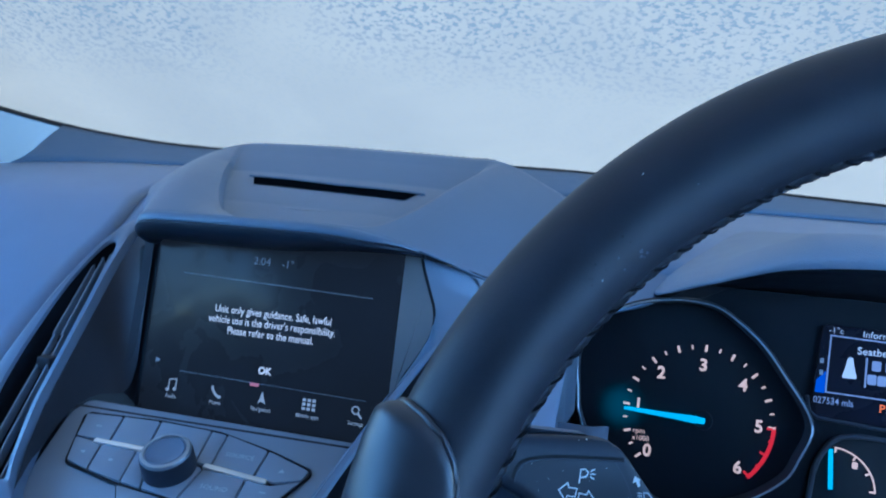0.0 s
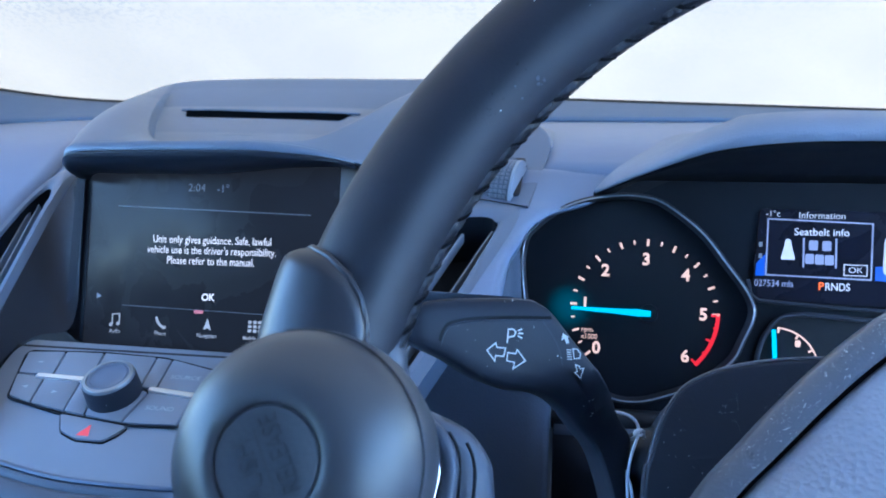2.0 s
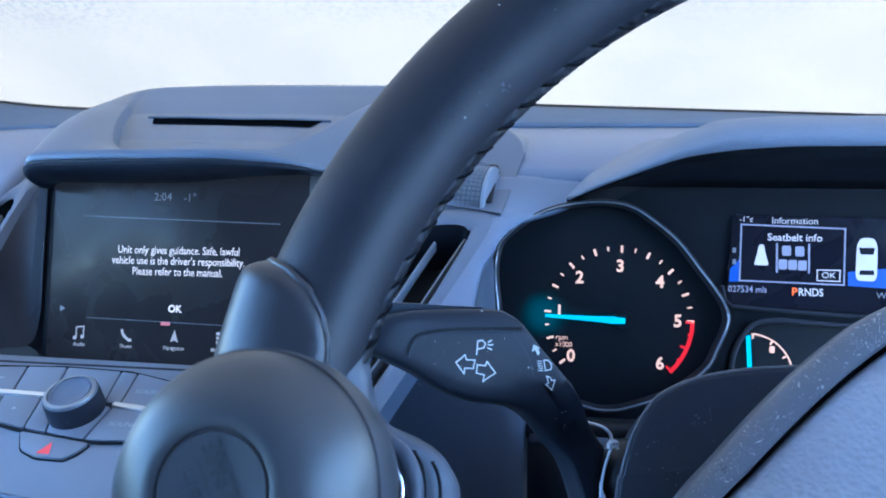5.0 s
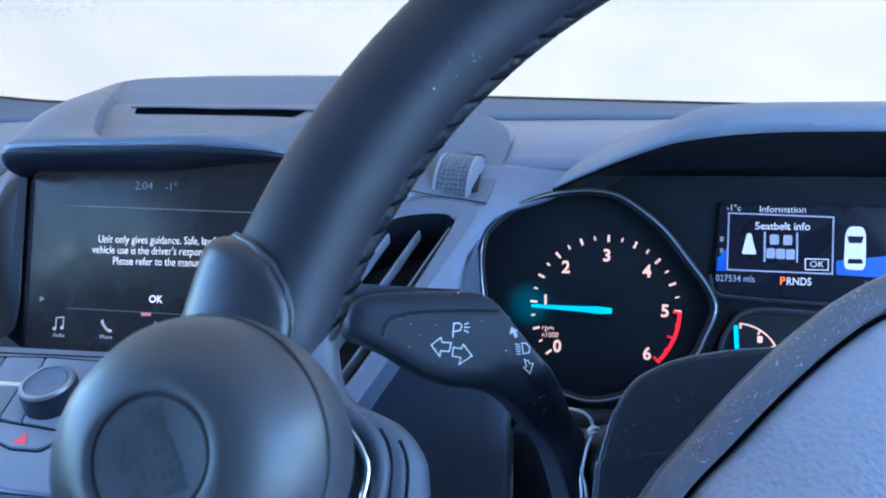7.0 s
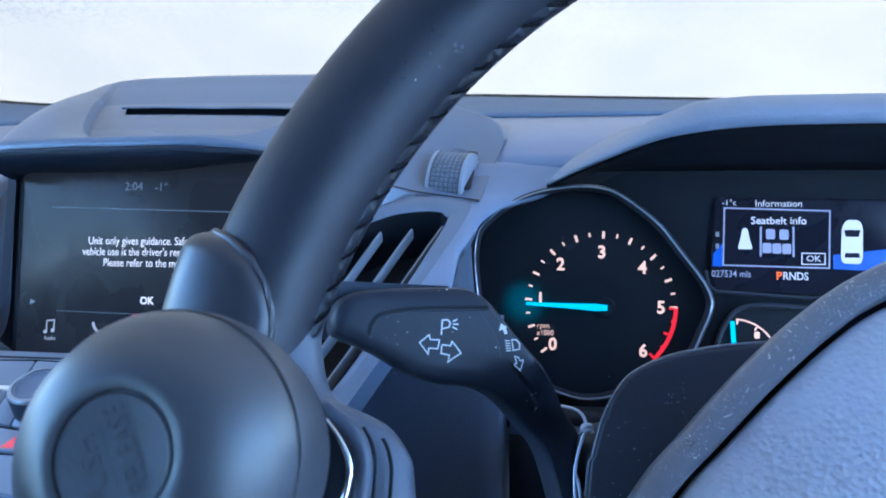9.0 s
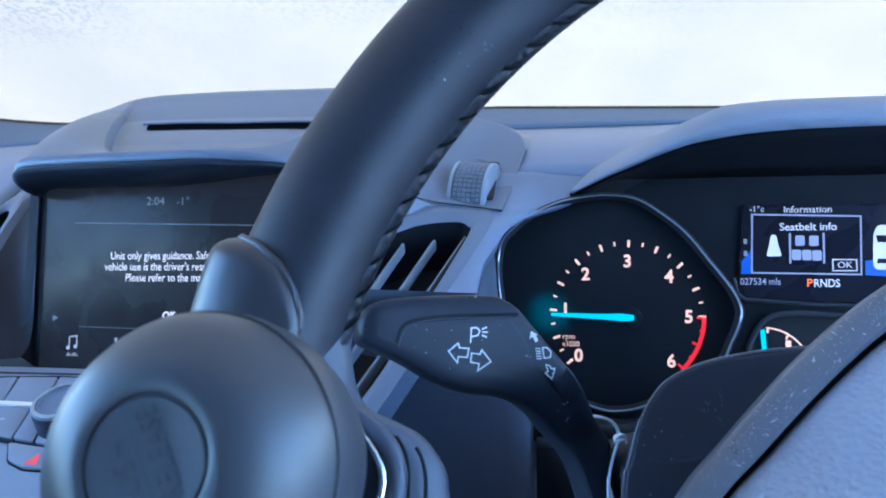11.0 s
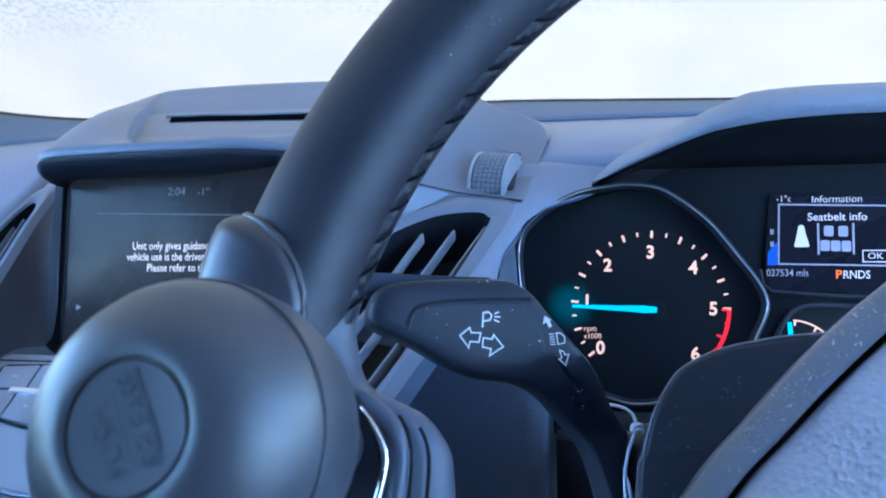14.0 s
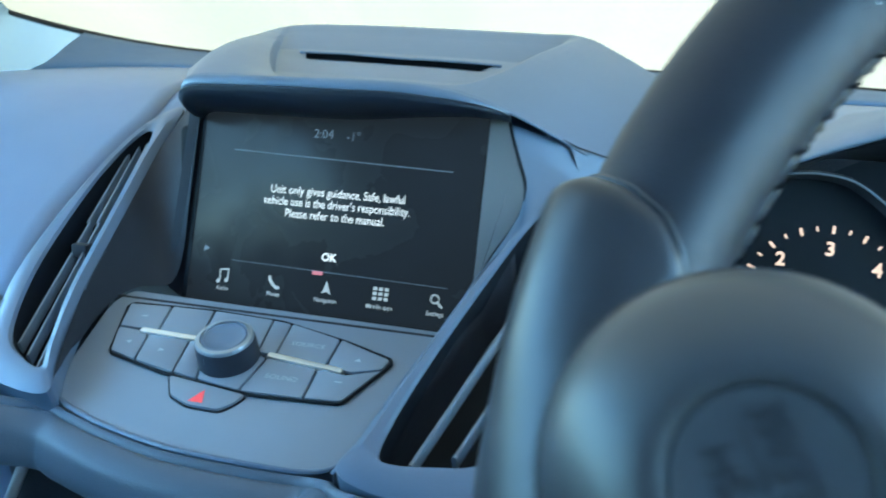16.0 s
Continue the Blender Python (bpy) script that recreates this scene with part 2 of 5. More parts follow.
M_FROST = frost("iced window glass")
M_QUARTER = frost("thinly iced quarter glass", (2.3, 2.6, 3.1))
M_THIN = bpy.data.materials.new("thinly iced glass")
M_THIN.use_nodes = True
_t = M_THIN.node_tree
_t.nodes.remove(_t.nodes["Principled BSDF"])
_a, _b, _m, _n = (_t.nodes.new(k) for k in ("ShaderNodeBsdfTransparent", "ShaderNodeBsdfTranslucent", "ShaderNodeMixShader", "ShaderNodeTexNoise"))
_a.inputs[0].default_value = (0.95, 0.97, 1.0, 1)
_b.inputs[0].default_value = (0.82, 0.87, 0.93, 1)
_n.inputs["Scale"].default_value, _n.inputs["Detail"].default_value = 9, 6
_r = _t.nodes.new("ShaderNodeMapRange")
_r.inputs[1].default_value, _r.inputs[2].default_value, _r.inputs[3].default_value, _r.inputs[4].default_value = 0.3, 0.7, 0.05, 0.35
_t.links.new(_t.nodes.new("ShaderNodeTexCoord").outputs["Object"], _n.inputs["Vector"])
_t.links.new(_n.outputs[0], _r.inputs[0])
_t.links.new(_r.outputs[0], _m.inputs[0])
_t.links.new(_a.outputs[0], _m.inputs[1])
_t.links.new(_b.outputs[0], _m.inputs[2])
_t.links.new(_m.outputs[0], _t.nodes["Material Output"].inputs[0])

# ---- building helpers ----
HOME = {}


def thing(name, at, label, category, kind="", group=""):
    ob = new(name)
    ob.empty_display_size = 0.02
    ob.location = at
    HOME[ob] = Matrix.Translation(at).inverted()
    return tagged(ob, label, category, group, kind)


def part(name, bm, material, parent=None, label="", smooth=True, thick=0.0, bevel=0.0):
    """Links a bmesh, in world coordinates, as one mesh object under a thing or a part."""
    bmesh.ops.remove_doubles(bm, verts=bm.verts, dist=1e-6)
    bmesh.ops.recalc_face_normals(bm, faces=bm.faces)
    me = bpy.data.meshes.new(name)
    bm.to_mesh(me)
    bm.free()
    for p in me.polygons:
        p.use_smooth = smooth
    if smooth:
        me.set_sharp_from_angle(angle=radians(40))
    me.materials.append(material)
    ob = new(name, me)
    if parent:
        ob.parent = parent
        ob.matrix_parent_inverse = HOME.get(parent, Matrix())
    if thick:
        s = ob.modifiers.new("thickness", "SOLIDIFY")
        s.thickness, s.offset = thick, -1
    if bevel:
        s = ob.modifiers.new("edge", "BEVEL")
        s.width, s.segments, s.limit_method = bevel, 3, "ANGLE"
    return tagged(ob, label)


def fr(o, n, x=(1, 0, 0)):
    """A frame at o whose z is n and whose x lies near x."""
    z = Vector(n).normalized()
    x = (Vector(x) - z * Vector(x).dot(z)).normalized()
    y = z.cross(x)
    m = Matrix((x, y, z)).transposed().to_4x4()
    m.translation = Vector(o)
    return m


def lerp(pts, t):
    """Piecewise-linear table of (t, value), eased a little at the knots."""
    if t <= pts[0][0]:
        return pts[0][1]
    for (a, va), (b, vb) in zip(pts, pts[1:]):
        if t <= b:
            return va + (vb - va) * (t - a) / (b - a)
    return pts[-1][1]


def ease(pts, t):
    """Table of (t, value) joined by smooth arcs that do not overshoot."""
    if t <= pts[0][0] or t >= pts[-1][0]:
        return lerp(pts, t)
    k = len(pts)
    d = [(pts[i + 1][1] - pts[i][1]) / (pts[i + 1][0] - pts[i][0]) for i in range(k - 1)]
    m = [d[0]] + [0 if d[i - 1] * d[i] <= 0 else 2 * d[i - 1] * d[i] / (d[i - 1] + d[i]) for i in range(1, k - 1)] + [d[-1]]
    i = max(j for j in range(k - 1) if pts[j][0] <= t)
    h = pts[i + 1][0] - pts[i][0]
    f = (t - pts[i][0]) / h
    return ((1 + 2 * f) * (1 - f) ** 2 * pts[i][1] + f * (1 - f) ** 2 * h * m[i] + f * f * (3 - 2 * f) * pts[i + 1][1] + f * f * (f - 1) * h * m[i + 1])


def smooth_curve(pts, n, closed=False):
    """n points along a Catmull-Rom curve through pts."""
    p = [Vector(q) for q in pts]
    k = len(p)
    out = []
    spans = k if closed else k - 1
    for i in range(n):
        s = i / (n if closed else n - 1) * spans
        j = min(int(s), spans - 1)
        f = s - j
        if closed:
            a, b, c, d = (p[(j + e) % k] for e in (-1, 0, 1, 2))
        else:
            a, b, c, d = p[max(j - 1, 0)], p[j], p[j + 1], p[min(j + 2, k - 1)]
        out.append(0.5 * (2 * b + (c - a) * f + (2 * a - 5 * b + 4 * c - d) * f * f + (3 * b - a - 3 * c + d) * f ** 3))
    return out


def round_poly(pts, r, n=5):
    """A 2D outline with its corners rounded."""
    out = []
    k = len(pts)
    for i in range(k):
        a, b, c = (Vector(pts[(i + e) % k][:2]) for e in (-1, 0, 1))
        u, v = (a - b), (c - b)
        q = min(r, u.length * 0.45, v.length * 0.45)
        s, e = b + u.normalized() * q, b + v.normalized() * q
        for j in range(n + 1):
            f = j / n
            out.append((1 - f) ** 2 * s + 2 * f * (1 - f) * b + f * f * e)
    return out


def sheet(f, nu, nv, close_u=False, close_v=False, bm=None):
    bm = bm or bmesh.new()
    mu, mv = (nu if close_u else nu + 1), (nv if close_v else nv + 1)
    g = [[bm.verts.new(f(i / nu, j / nv)) for j in range(mv)] for i in range(mu)]
    for i in range(nu):
        for j in range(nv):
            bm.faces.new((g[i][j], g[(i + 1) % mu][j], g[(i + 1) % mu][(j + 1) % mv], g[i][(j + 1) % mv]))
    return bm


def loft(rings, closed=True, caps=False, bm=None):
    bm = bm or bmesh.new()
    g = [[bm.verts.new(p) for p in r] for r in rings]
    n = len(g[0])
    for a, b in zip(g, g[1:]):
        for i in range(n if closed else n - 1):
            bm.faces.new((a[i], a[(i + 1) % n], b[(i + 1) % n], b[i]))
    if caps:
        bm.faces.new(g[0])
        bm.faces.new(list(reversed(g[-1])))
    return bm


def prism(outline, lo, hi, m, bevel=0.0, seg=2, bm=None):
    """An outline in the frame m, filled from lo to hi along its z, the upper edge rounded."""
    o = [Vector(p[:2]) for p in outline]
    c = sum(o, Vector((0, 0))) / len(o)
    rings = [[m @ Vector((*p, lo)) for p in o]]
    if bevel:
        for k in range(seg + 1):
            a = k / seg * math.pi / 2
            ins, h = bevel * (1 - math.cos(a)), hi - bevel + bevel * math.sin(a)
            rings.append([m @ Vector((*(p - (p - c).normalized() * ins), h)) for p in o])
    else:
        rings.append([m @ Vector((*p, hi)) for p in o])
    return loft(rings, True, True, bm)


def tube(path, radius, seg=10, closed=False, bm=None, flat=1.0, up=(0, 0, 1)):
    pts = [Vector(p) for p in path]
    k = len(pts)
    rings = []
    for i, p in enumerate(pts):
        a, b = (pts[(i - 1) % k], pts[(i + 1) % k]) if closed else (pts[max(i - 1, 0)], pts[min(i + 1, k - 1)])
        t = (b - a).normalized()
        s = t.cross(Vector(up))
        s = s.normalized() if s.length > 1e-6 else Vector((1, 0, 0))
        v = s.cross(t)
        r = radius(i / max(k - 1, 1)) if callable(radius) else radius
        rings.append([p + r * (math.cos(w) * s + flat * math.sin(w) * v) for w in (2 * math.pi * j / seg for j in range(seg))])
    if closed:
        rings.append(rings[0])
    return loft(rings, True, not closed, bm)


def revolve(profile, m, seg=48, bm=None, caps=True):
    """(r, h) pairs turned about the z of the frame m."""
    rings = [[m @ Vector((r * math.cos(a), r * math.sin(a), h)) for a in (2 * math.pi * j / seg for j in range(seg))] for r, h in profile]
    return loft(rings, True, caps, bm)


def box(lo, hi, bevel=0.0, m=None):
    bm = bmesh.new()
    bmesh.ops.create_cube(bm, size=1)
    for v in bm.verts:
        v.co = Vector([lo[i] + (v.co[i] + 0.5) * (hi[i] - lo[i]) for i in range(3)])
    if bevel:
        bmesh.ops.bevel(bm, geom=list(bm.edges), offset=bevel, segments=3, affect="EDGES", profile=0.5)
    if m:
        bm.transform(m)
    return bm


def words(text, size, m, align="CENTER", depth=0.0, wide=1.0, bold=0.0):
    """Lettering in Blender's own font as a mesh, in the frame m."""
    cu = bpy.data.curves.new("lettering", "FONT")
    cu.body, cu.size, cu.align_x, cu.align_y, cu.extrude, cu.offset = text, 1.0, align, "CENTER", 0.0, bold
    cu.resolution_u = 3
    ob = bpy.data.objects.new("lettering", cu)
    scene.collection.objects.link(ob)
    bpy.context.view_layer.update()
    me = bpy.data.meshes.new_from_object(ob.evaluated_get(bpy.context.evaluated_depsgraph_get()))
    bm = bmesh.new()
    bm.from_mesh(me)
    bpy.data.objects.remove(ob)
    bpy.data.curves.remove(cu)
    bpy.data.meshes.remove(me)
    bm.transform(m @ Matrix.Diagonal((size * wide, size, size, 1)))
    if depth:
        e = bmesh.ops.extrude_face_region(bm, geom=list(bm.faces))
        z = m.to_3x3() @ Vector((0, 0, depth))
        bmesh.ops.translate(bm, verts=[g for g in e["geom"] if isinstance(g, bmesh.types.BMVert)], vec=z)
    return bm


def flat(outline, m, h=0.0, bm=None):
    bm = bm or bmesh.new()
    bm.faces.new([bm.verts.new(m @ Vector((p[0], p[1], h))) for p in outline])
    return bm


def stroke(pts, w, m, h=0.0, closed=False, bm=None):
    """A printed line of width w through 2D points."""
    bm = bm or bmesh.new()
    p = [Vector(q[:2]) for q in pts]
    k = len(p)
    lv, rv = [], []
    for i in range(k):
        a, b = (p[(i - 1) % k], p[(i + 1) % k]) if closed else (p[max(i - 1, 0)], p[min(i + 1, k - 1)])
        d1, d2 = (p[i] - a), (b - p[i])
        d1 = d1.normalized() if d1.length > 1e-9 else d2.normalized()
        d2 = d2.normalized() if d2.length > 1e-9 else d1
        n1, n2 = Vector((-d1.y, d1.x)), Vector((-d2.y, d2.x))
        n = n1 + n2
        n = n.normalized() / max(0.4, n.normalized().dot(n1)) if n.length > 1e-6 else n1
        lv.append(bm.verts.new(m @ Vector((*(p[i] + n * w / 2), h))))
        rv.append(bm.verts.new(m @ Vector((*(p[i] - n * w / 2), h))))
    for i in range(k if closed else k - 1):
        j = (i + 1) % k
        bm.faces.new((lv[i], lv[j], rv[j], rv[i]))
    return bm


def arc(cx, cy, r, a0, a1, n=24):
    return [(cx + r * math.cos(radians(a0 + (a1 - a0) * i / n)), cy + r * math.sin(radians(a0 + (a1 - a0) * i / n))) for i in range(n + 1)]


# ---- the shell of the car ----
def profile(y):
    """Height of the dash skin along the car."""
    return ease([(0.44, 1.000), (0.47, 1.0225), (0.50, 1.0375), (0.55, 1.0625), (0.60, 1.0875), (0.645, 1.11), (0.70, 1.1375),
                 (0.73, 1.1495), (0.76, 1.156), (0.80, 1.160), (0.86, 1.163), (0.905, 1.166), (0.97, 1.178)], y)


def profile_left(y):
    """The same on the passenger's side, where the skin lies a little lower."""
    return ease([(0.50, 1.020), (0.55, 1.044), (0.60, 1.0685), (0.645, 1.091), (0.70, 1.1185), (0.73, 1.1325), (0.77, 1.1475), (0.82, 1.157), (0.905, 1.166), (0.97, 1.178)], y)


def base_line(x):
    """Where the windscreen meets the dash: it swings back and climbs towards the pillars."""
    s, w = max(0, 0.05 - x), max(0, x - 0.15)
    return 0.985 - 0.12 * (s * s + w * w), 1.180 - 0.0035 * min(1, s / 0.25) + 0.42 * max(0, s - 0.28) ** 2 - 0.036 * min(w, 0.35) + 0.5 * max(0, w - 0.4) ** 2


def windscreen():
    def f(u, v):
        x = -0.85 + 1.8 * u
        y, z = base_line(x)
        return Vector((x, y - v * 0.80 + 0.012, z + v * (0.50 - 0.1 * v)))
    ob = part("window_1", sheet(f, 48, 16), M_FROST, None, thick=0.0)
    tagged(ob, "windscreen covered in thin mottled white ice", "windscreen", kind="structure")

    def g(u, v):
        x = -0.85 + 1.8 * u
        y, z = base_line(x)
        w = 2 * math.pi * v
        return Vector((x, y + 0.006 + 0.004 * math.cos(w), z + 0.0025 + 0.0035 * math.sin(w)))
    rim = part("trim", sheet(g, 60, 8, close_v=True), M_FRIT, None)
    tagged(rim, "black seal along the windscreen foot", "trim", kind="structure")


windscreen()


def cabin():
    """Unseen headliner, sides and floor, with a dark rear wall added to darken reflections."""
    roof = part("ceiling", box((-0.82, -0.70, 1.58), (0.95, 0.20, 1.62)), M_LINER)
    tagged(roof, "pale grey cloth headliner", "ceiling", kind="structure")
    w = part("wall_west", box((-0.82, -0.70, 0.35), (-0.78, 0.70, 1.12), 0.01), M_TRIM)
    tagged(w, "dark grey door trim", "door", kind="structure")
    p = part("window_2", box((-0.804, -0.70, 1.12), (-0.796, 0.70, 1.58)), M_THIN, smooth=False)
    tagged(p, "side glass under a thin film of ice", "window", kind="structure")
    for lo, hi in (((0.91, -0.70, 0.35), (0.95, -0.45, 1.58)), ((0.91, 0.62, 0.35), (0.95, 0.95, 1.14)), ((0.91, -0.45, 0.32), (0.95, 0.62, 0.82))):
        w = part("wall_east", box(lo, hi, 0.01), M_TRIM)
        tagged(w, "dark grey driver's door trim", "wall", kind="structure")
    # added wall out of view: keeps light from behind off the wheel and knob
    w = part("wall_south", box((-0.82, -0.74, 0.35), (0.95, -0.70, 1.62), 0.01), M_TRIM)
    tagged(w, "unseen dark wall added at the back to darken reflections", "wall", kind="structure")
    # unseen pane, its sill set low to add light from the right
    p = part("window_3", box((0.926, -0.45, 0.82), (0.932, 0.62, 1.58)), M_THIN, smooth=False)
    tagged(p, "unseen driver's side glass, thinly iced, enlarged to let in light", "window", kind="structure")
    f = part("floor", box((-0.82, -0.74, 0.32), (0.95, 1.05, 0.36)), M_TRIM)
    tagged(f, "dark grey carpeted car floor", "floor", kind="structure")
    f = part("wall_north", box((-0.82, 1.03, 0.35), (0.95, 1.05, 1.15)), M_TRIM)
    tagged(f, "dark bulkhead behind the dash", "wall", kind="structure")
    g = part("ground", box((-60, -60, -0.05), (60, 60, 0.0)), M_GROUND, smooth=False)
    tagged(g, "frosty grey tarmac around the car", "ground", kind="structure")


cabin()

# quarter glass beside the passenger end of the dash
q = part("window_5", sheet(lambda u, v: Vector((-0.50 - 0.02 * v, 0.70 + 0.46 * u, 1.06 + 0.45 * v)), 6, 4), M_QUARTER)
tagged(q, "small iced quarter glass at the end of the dash", "window", kind="structure")

# ---- dashboard ----
dash = thing("dashboard", (0.0, 0.75, 0.95), "charcoal soft-touch dashboard under the windscreen", "dashboard")


def top_skin(u, v):
    x = -0.80 + 1.72 * u
    yb, zb = base_line(x)
    y = 0.70 + (min(0.905, yb - 0.06) - 0.70) * v
    z = profile_left(y) - (0.0032 if x < -0.17 else 0.002) if x < -0.05 else profile(y) - 0.004
    if x < -0.2:
        z -= 0.18 * (x + 0.2) ** 2
    return Vector((x, y, z))


part("top_pad", sheet(lambda u, v: top_skin(0.3535 + 0.6465 * u, v), 70, 14), M_PAD, dash, thick=0.004)


def rear_skin(u, v):
    x = -0.434 + 1.349 * u
    yb, zb = base_line(x)
    y0 = min(0.905, yb - 0.06)
    y = y0 + (yb - y0) * v
    z0 = top_skin((x + 0.80) / 1.72, 1).z
    rise = 1.0
    if x < -0.424:
        rise = max(0.0, 1 - ((-0.424 - x) / 0.010) ** 2) ** 0.5
    return Vector((x, y, z0 - 0.001 + (zb + 0.001 - z0) * v ** 0.8 * rise))


part("rear_strip", sheet(rear_skin, 90, 8), M_STRIP, dash, "dark strip at the windscreen foot", thick=0.003)


def low_skin_passenger(u, v):
    y = ease([(0, 0.84), (0.3, 0.72), (0.6, 0.60), (0.76, 0.565), (0.85, 0.553), (1, 0.54)], v)
    right = -ease([(0.50, 0.130), (0.536, 0.147), (0.575, 0.163), (0.635, 0.1755), (0.68, 0.178), (0.716, 0.1785), (0.76, 0.1915), (0.91, 0.1915)], y)
    x = -0.80 + (right + 0.80) * u
    y0 = min(0.905, base_line(x)[0] - 0.06)
    y += (y0 - 0.84) * max(0, 1 - v / 0.3)
    z = profile_left(y) - 0.002 - ease([(0.54, 0.30), (0.553, 0.05), (0.565, 0.018), (0.60, 0.003), (0.70, 0.0)], y)
    if x < -0.2:
        z -= 0.18 * (x + 0.2) ** 2
    return Vector((x, y, z))


part("passenger_pad", sheet(low_skin_passenger, 40, 44), M_PAD, dash, "soft pad facing the passenger", thick=0.004)


def low_skin_driver(u, v):
    y = 0.712 - 0.152 * v
    right = ease([(0.56, 0.1810), (0.597, 0.1815), (0.620, 0.1822), (0.633, 0.1862), (0.6487, 0.1910), (0.663, 0.2012), (0.670, 0.2115), (0.676, 0.2235), (0.690, 0.2400), (0.702, 0.246)], y)
    left = lerp([(0.56, 0.152), (0.588, 0.161), (0.62, 0.170), (0.65, 0.178), (0.667, 0.180), (0.673, 0.12), (0.702, 0.10)], y)
    x = left + (right - left) * u
    f = min(1, max(0, (0.700 - y) / 0.03))
    return Vector((x, y, (profile(y) if y > 0.70 else 1.1375 + 0.5 * (y - 0.70)) - 0.0028 - 0.0022 * f - 0.0025 * max(0, (y - 0.70) / 0.012) - 0.004 * u ** 6))


part("side_pad", sheet(low_skin_driver, 24, 48), M_PAD, dash, "pad between console and dials", thick=0.004)


# pad's side gets the darker knee plastic in place of real shade
part("pad_skirt", sheet(lambda u, v: low_skin_driver(1, 0.50 + 0.34 * u) + Vector((-0.0004, 0.022 * v, -0.0030 - 0.045 * v)), 30, 6), M_KNEE, dash, "side of the pad beside the dials, coloured dark for shade")


def knee(u, v):
    x = 0.09 + 0.1165 * u
    y = ease([(0, 0.60), (0.12, 0.592), (0.5, 0.575), (1, 0.56)], v) + 0.004 * max(0, u - 0.94) / 0.06
    z = ease([(0, 1.060), (0.12, 1.03), (0.5, 0.90), (1, 0.55)], v)
    return Vector((x, y, z))


part("knee_panel", sheet(knee, 34, 30), M_KNEE, dash, "grained dark panel below the dials", thick=0.004)
# this side's shade comes from a darker plastic than the panel's face
part("panel_return", sheet(lambda u, v: Vector((0.2065 + 0.001 * u, knee(1, v).y + 0.06 * u, min(knee(1, v).z, 1.030 - 0.045 * u))), 8, 30), M_COWL, dash, "side of the knee panel, coloured dark for shade", thick=0.002)
# lower panel under the column, set back behind the near one
part("column_ledge", sheet(lambda u, v: Vector((0.209 + 0.72 * u, 0.655 - 0.030 * v, 0.990 - 0.0012 * v - 0.005 * max(0, v - 0.8) ** 2 * 25)), 40, 12), M_KNEE, dash, "ledge below the dials", thick=0.003)
# face under the ledge coloured black to stand for the shadow there
part("column_panel", sheet(lambda u, v: Vector((0.209 + 0.72 * u, 0.628 - 0.04 * v, 0.984 - 0.43 * v)), 40, 16), M_STALK, dash, "panel round the column, coloured black for shade", thick=0.003)

# slots of the demister along the rear strip
for i in range(22):
    x = 0.10 + i * 0.0375
    yb, zb = base_line(x)
    y = min(0.905, yb - 0.06) + 0.012
    z = top_skin((x + 0.80) / 1.72, 1).z
    part("demister_slot", box((x, y - 0.010, z - 0.003), (x + 0.033, y - 0.0075, z + 0.0006)), M_VOID, dash)

part("carrier", box((-0.115, 0.648, 0.80), (0.10, 0.70, 1.125), 0.004), M_VOID, dash, "black carrier behind the screen")

# ---- centre hood over the touchscreen ----
hood = thing("centre_hood", (0.0, 0.68, 1.12), "blue-grey satin hood over the touchscreen with a storage tray", "dash hood")

# front edge of the hood, left lip to the far end of the thumbwheel panel
FRONT = smooth_curve([(-0.088, 0.612, 1.146), (-0.080, 0.604, 1.1545), (-0.05, 0.6025, 1.1565), (0.0, 0.602, 1.1572), (0.045, 0.602, 1.157),
                      (0.075, 0.606, 1.152), (0.105, 0.625, 1.139), (0.135, 0.655, 1.122), (0.16, 0.667, 1.1180), (0.1885, 0.6625, 1.1150)], 56)
# crest of the hood
CREST = smooth_curve([(-0.160, 0.735, 1.158), (-0.135, 0.755, 1.180), (-0.10, 0.765, 1.194), (-0.05, 0.77, 1.197), (0.02, 0.772, 1.197),
                      (0.08, 0.771, 1.196), (0.113, 0.768, 1.1945), (0.140, 0.765, 1.183), (0.163, 0.761, 1.171), (0.1815, 0.756, 1.1648), (0.194, 0.742, 1.1572), (0.1980, 0.724, 1.1480)], 56)


TRAY = [(-0.103, 0.770), (-0.0955, 0.745), (-0.083, 0.7095), (-0.066, 0.670), (-0.050, 0.640), (-0.036, 0.6225), (-0.018, 0.6130), (0.010, 0.6095), (0.040, 0.6090), (0.055, 0.6120), (0.064, 0.6200),
        (0.0715, 0.638), (0.079, 0.662), (0.087, 0.695), (0.094, 0.722), (0.102, 0.750), (0.108, 0.772)]

TRAY = [(p.x, p.y) for p in smooth_curve([(*q, 0) for q in TRAY], 50)]


def inside(poly, x, y):
    """Signed distance to an outline, positive within it."""
    best, odd = 9.0, False
    for (ax, ay), (bx, by) in zip(poly, poly[1:] + poly[:1]):
        f = min(1, max(0, ((x - ax) * (bx - ax) + (y - ay) * (by - ay)) / ((bx - ax) ** 2 + (by - ay) ** 2)))
        best = min(best, math.hypot(x - ax - f * (bx - ax), y - ay - f * (by - ay)))
        if (ay > y) != (by > y) and x < (bx - ax) * (y - ay) / (by - ay) + ax:
            odd = not odd
    return best if odd else -best


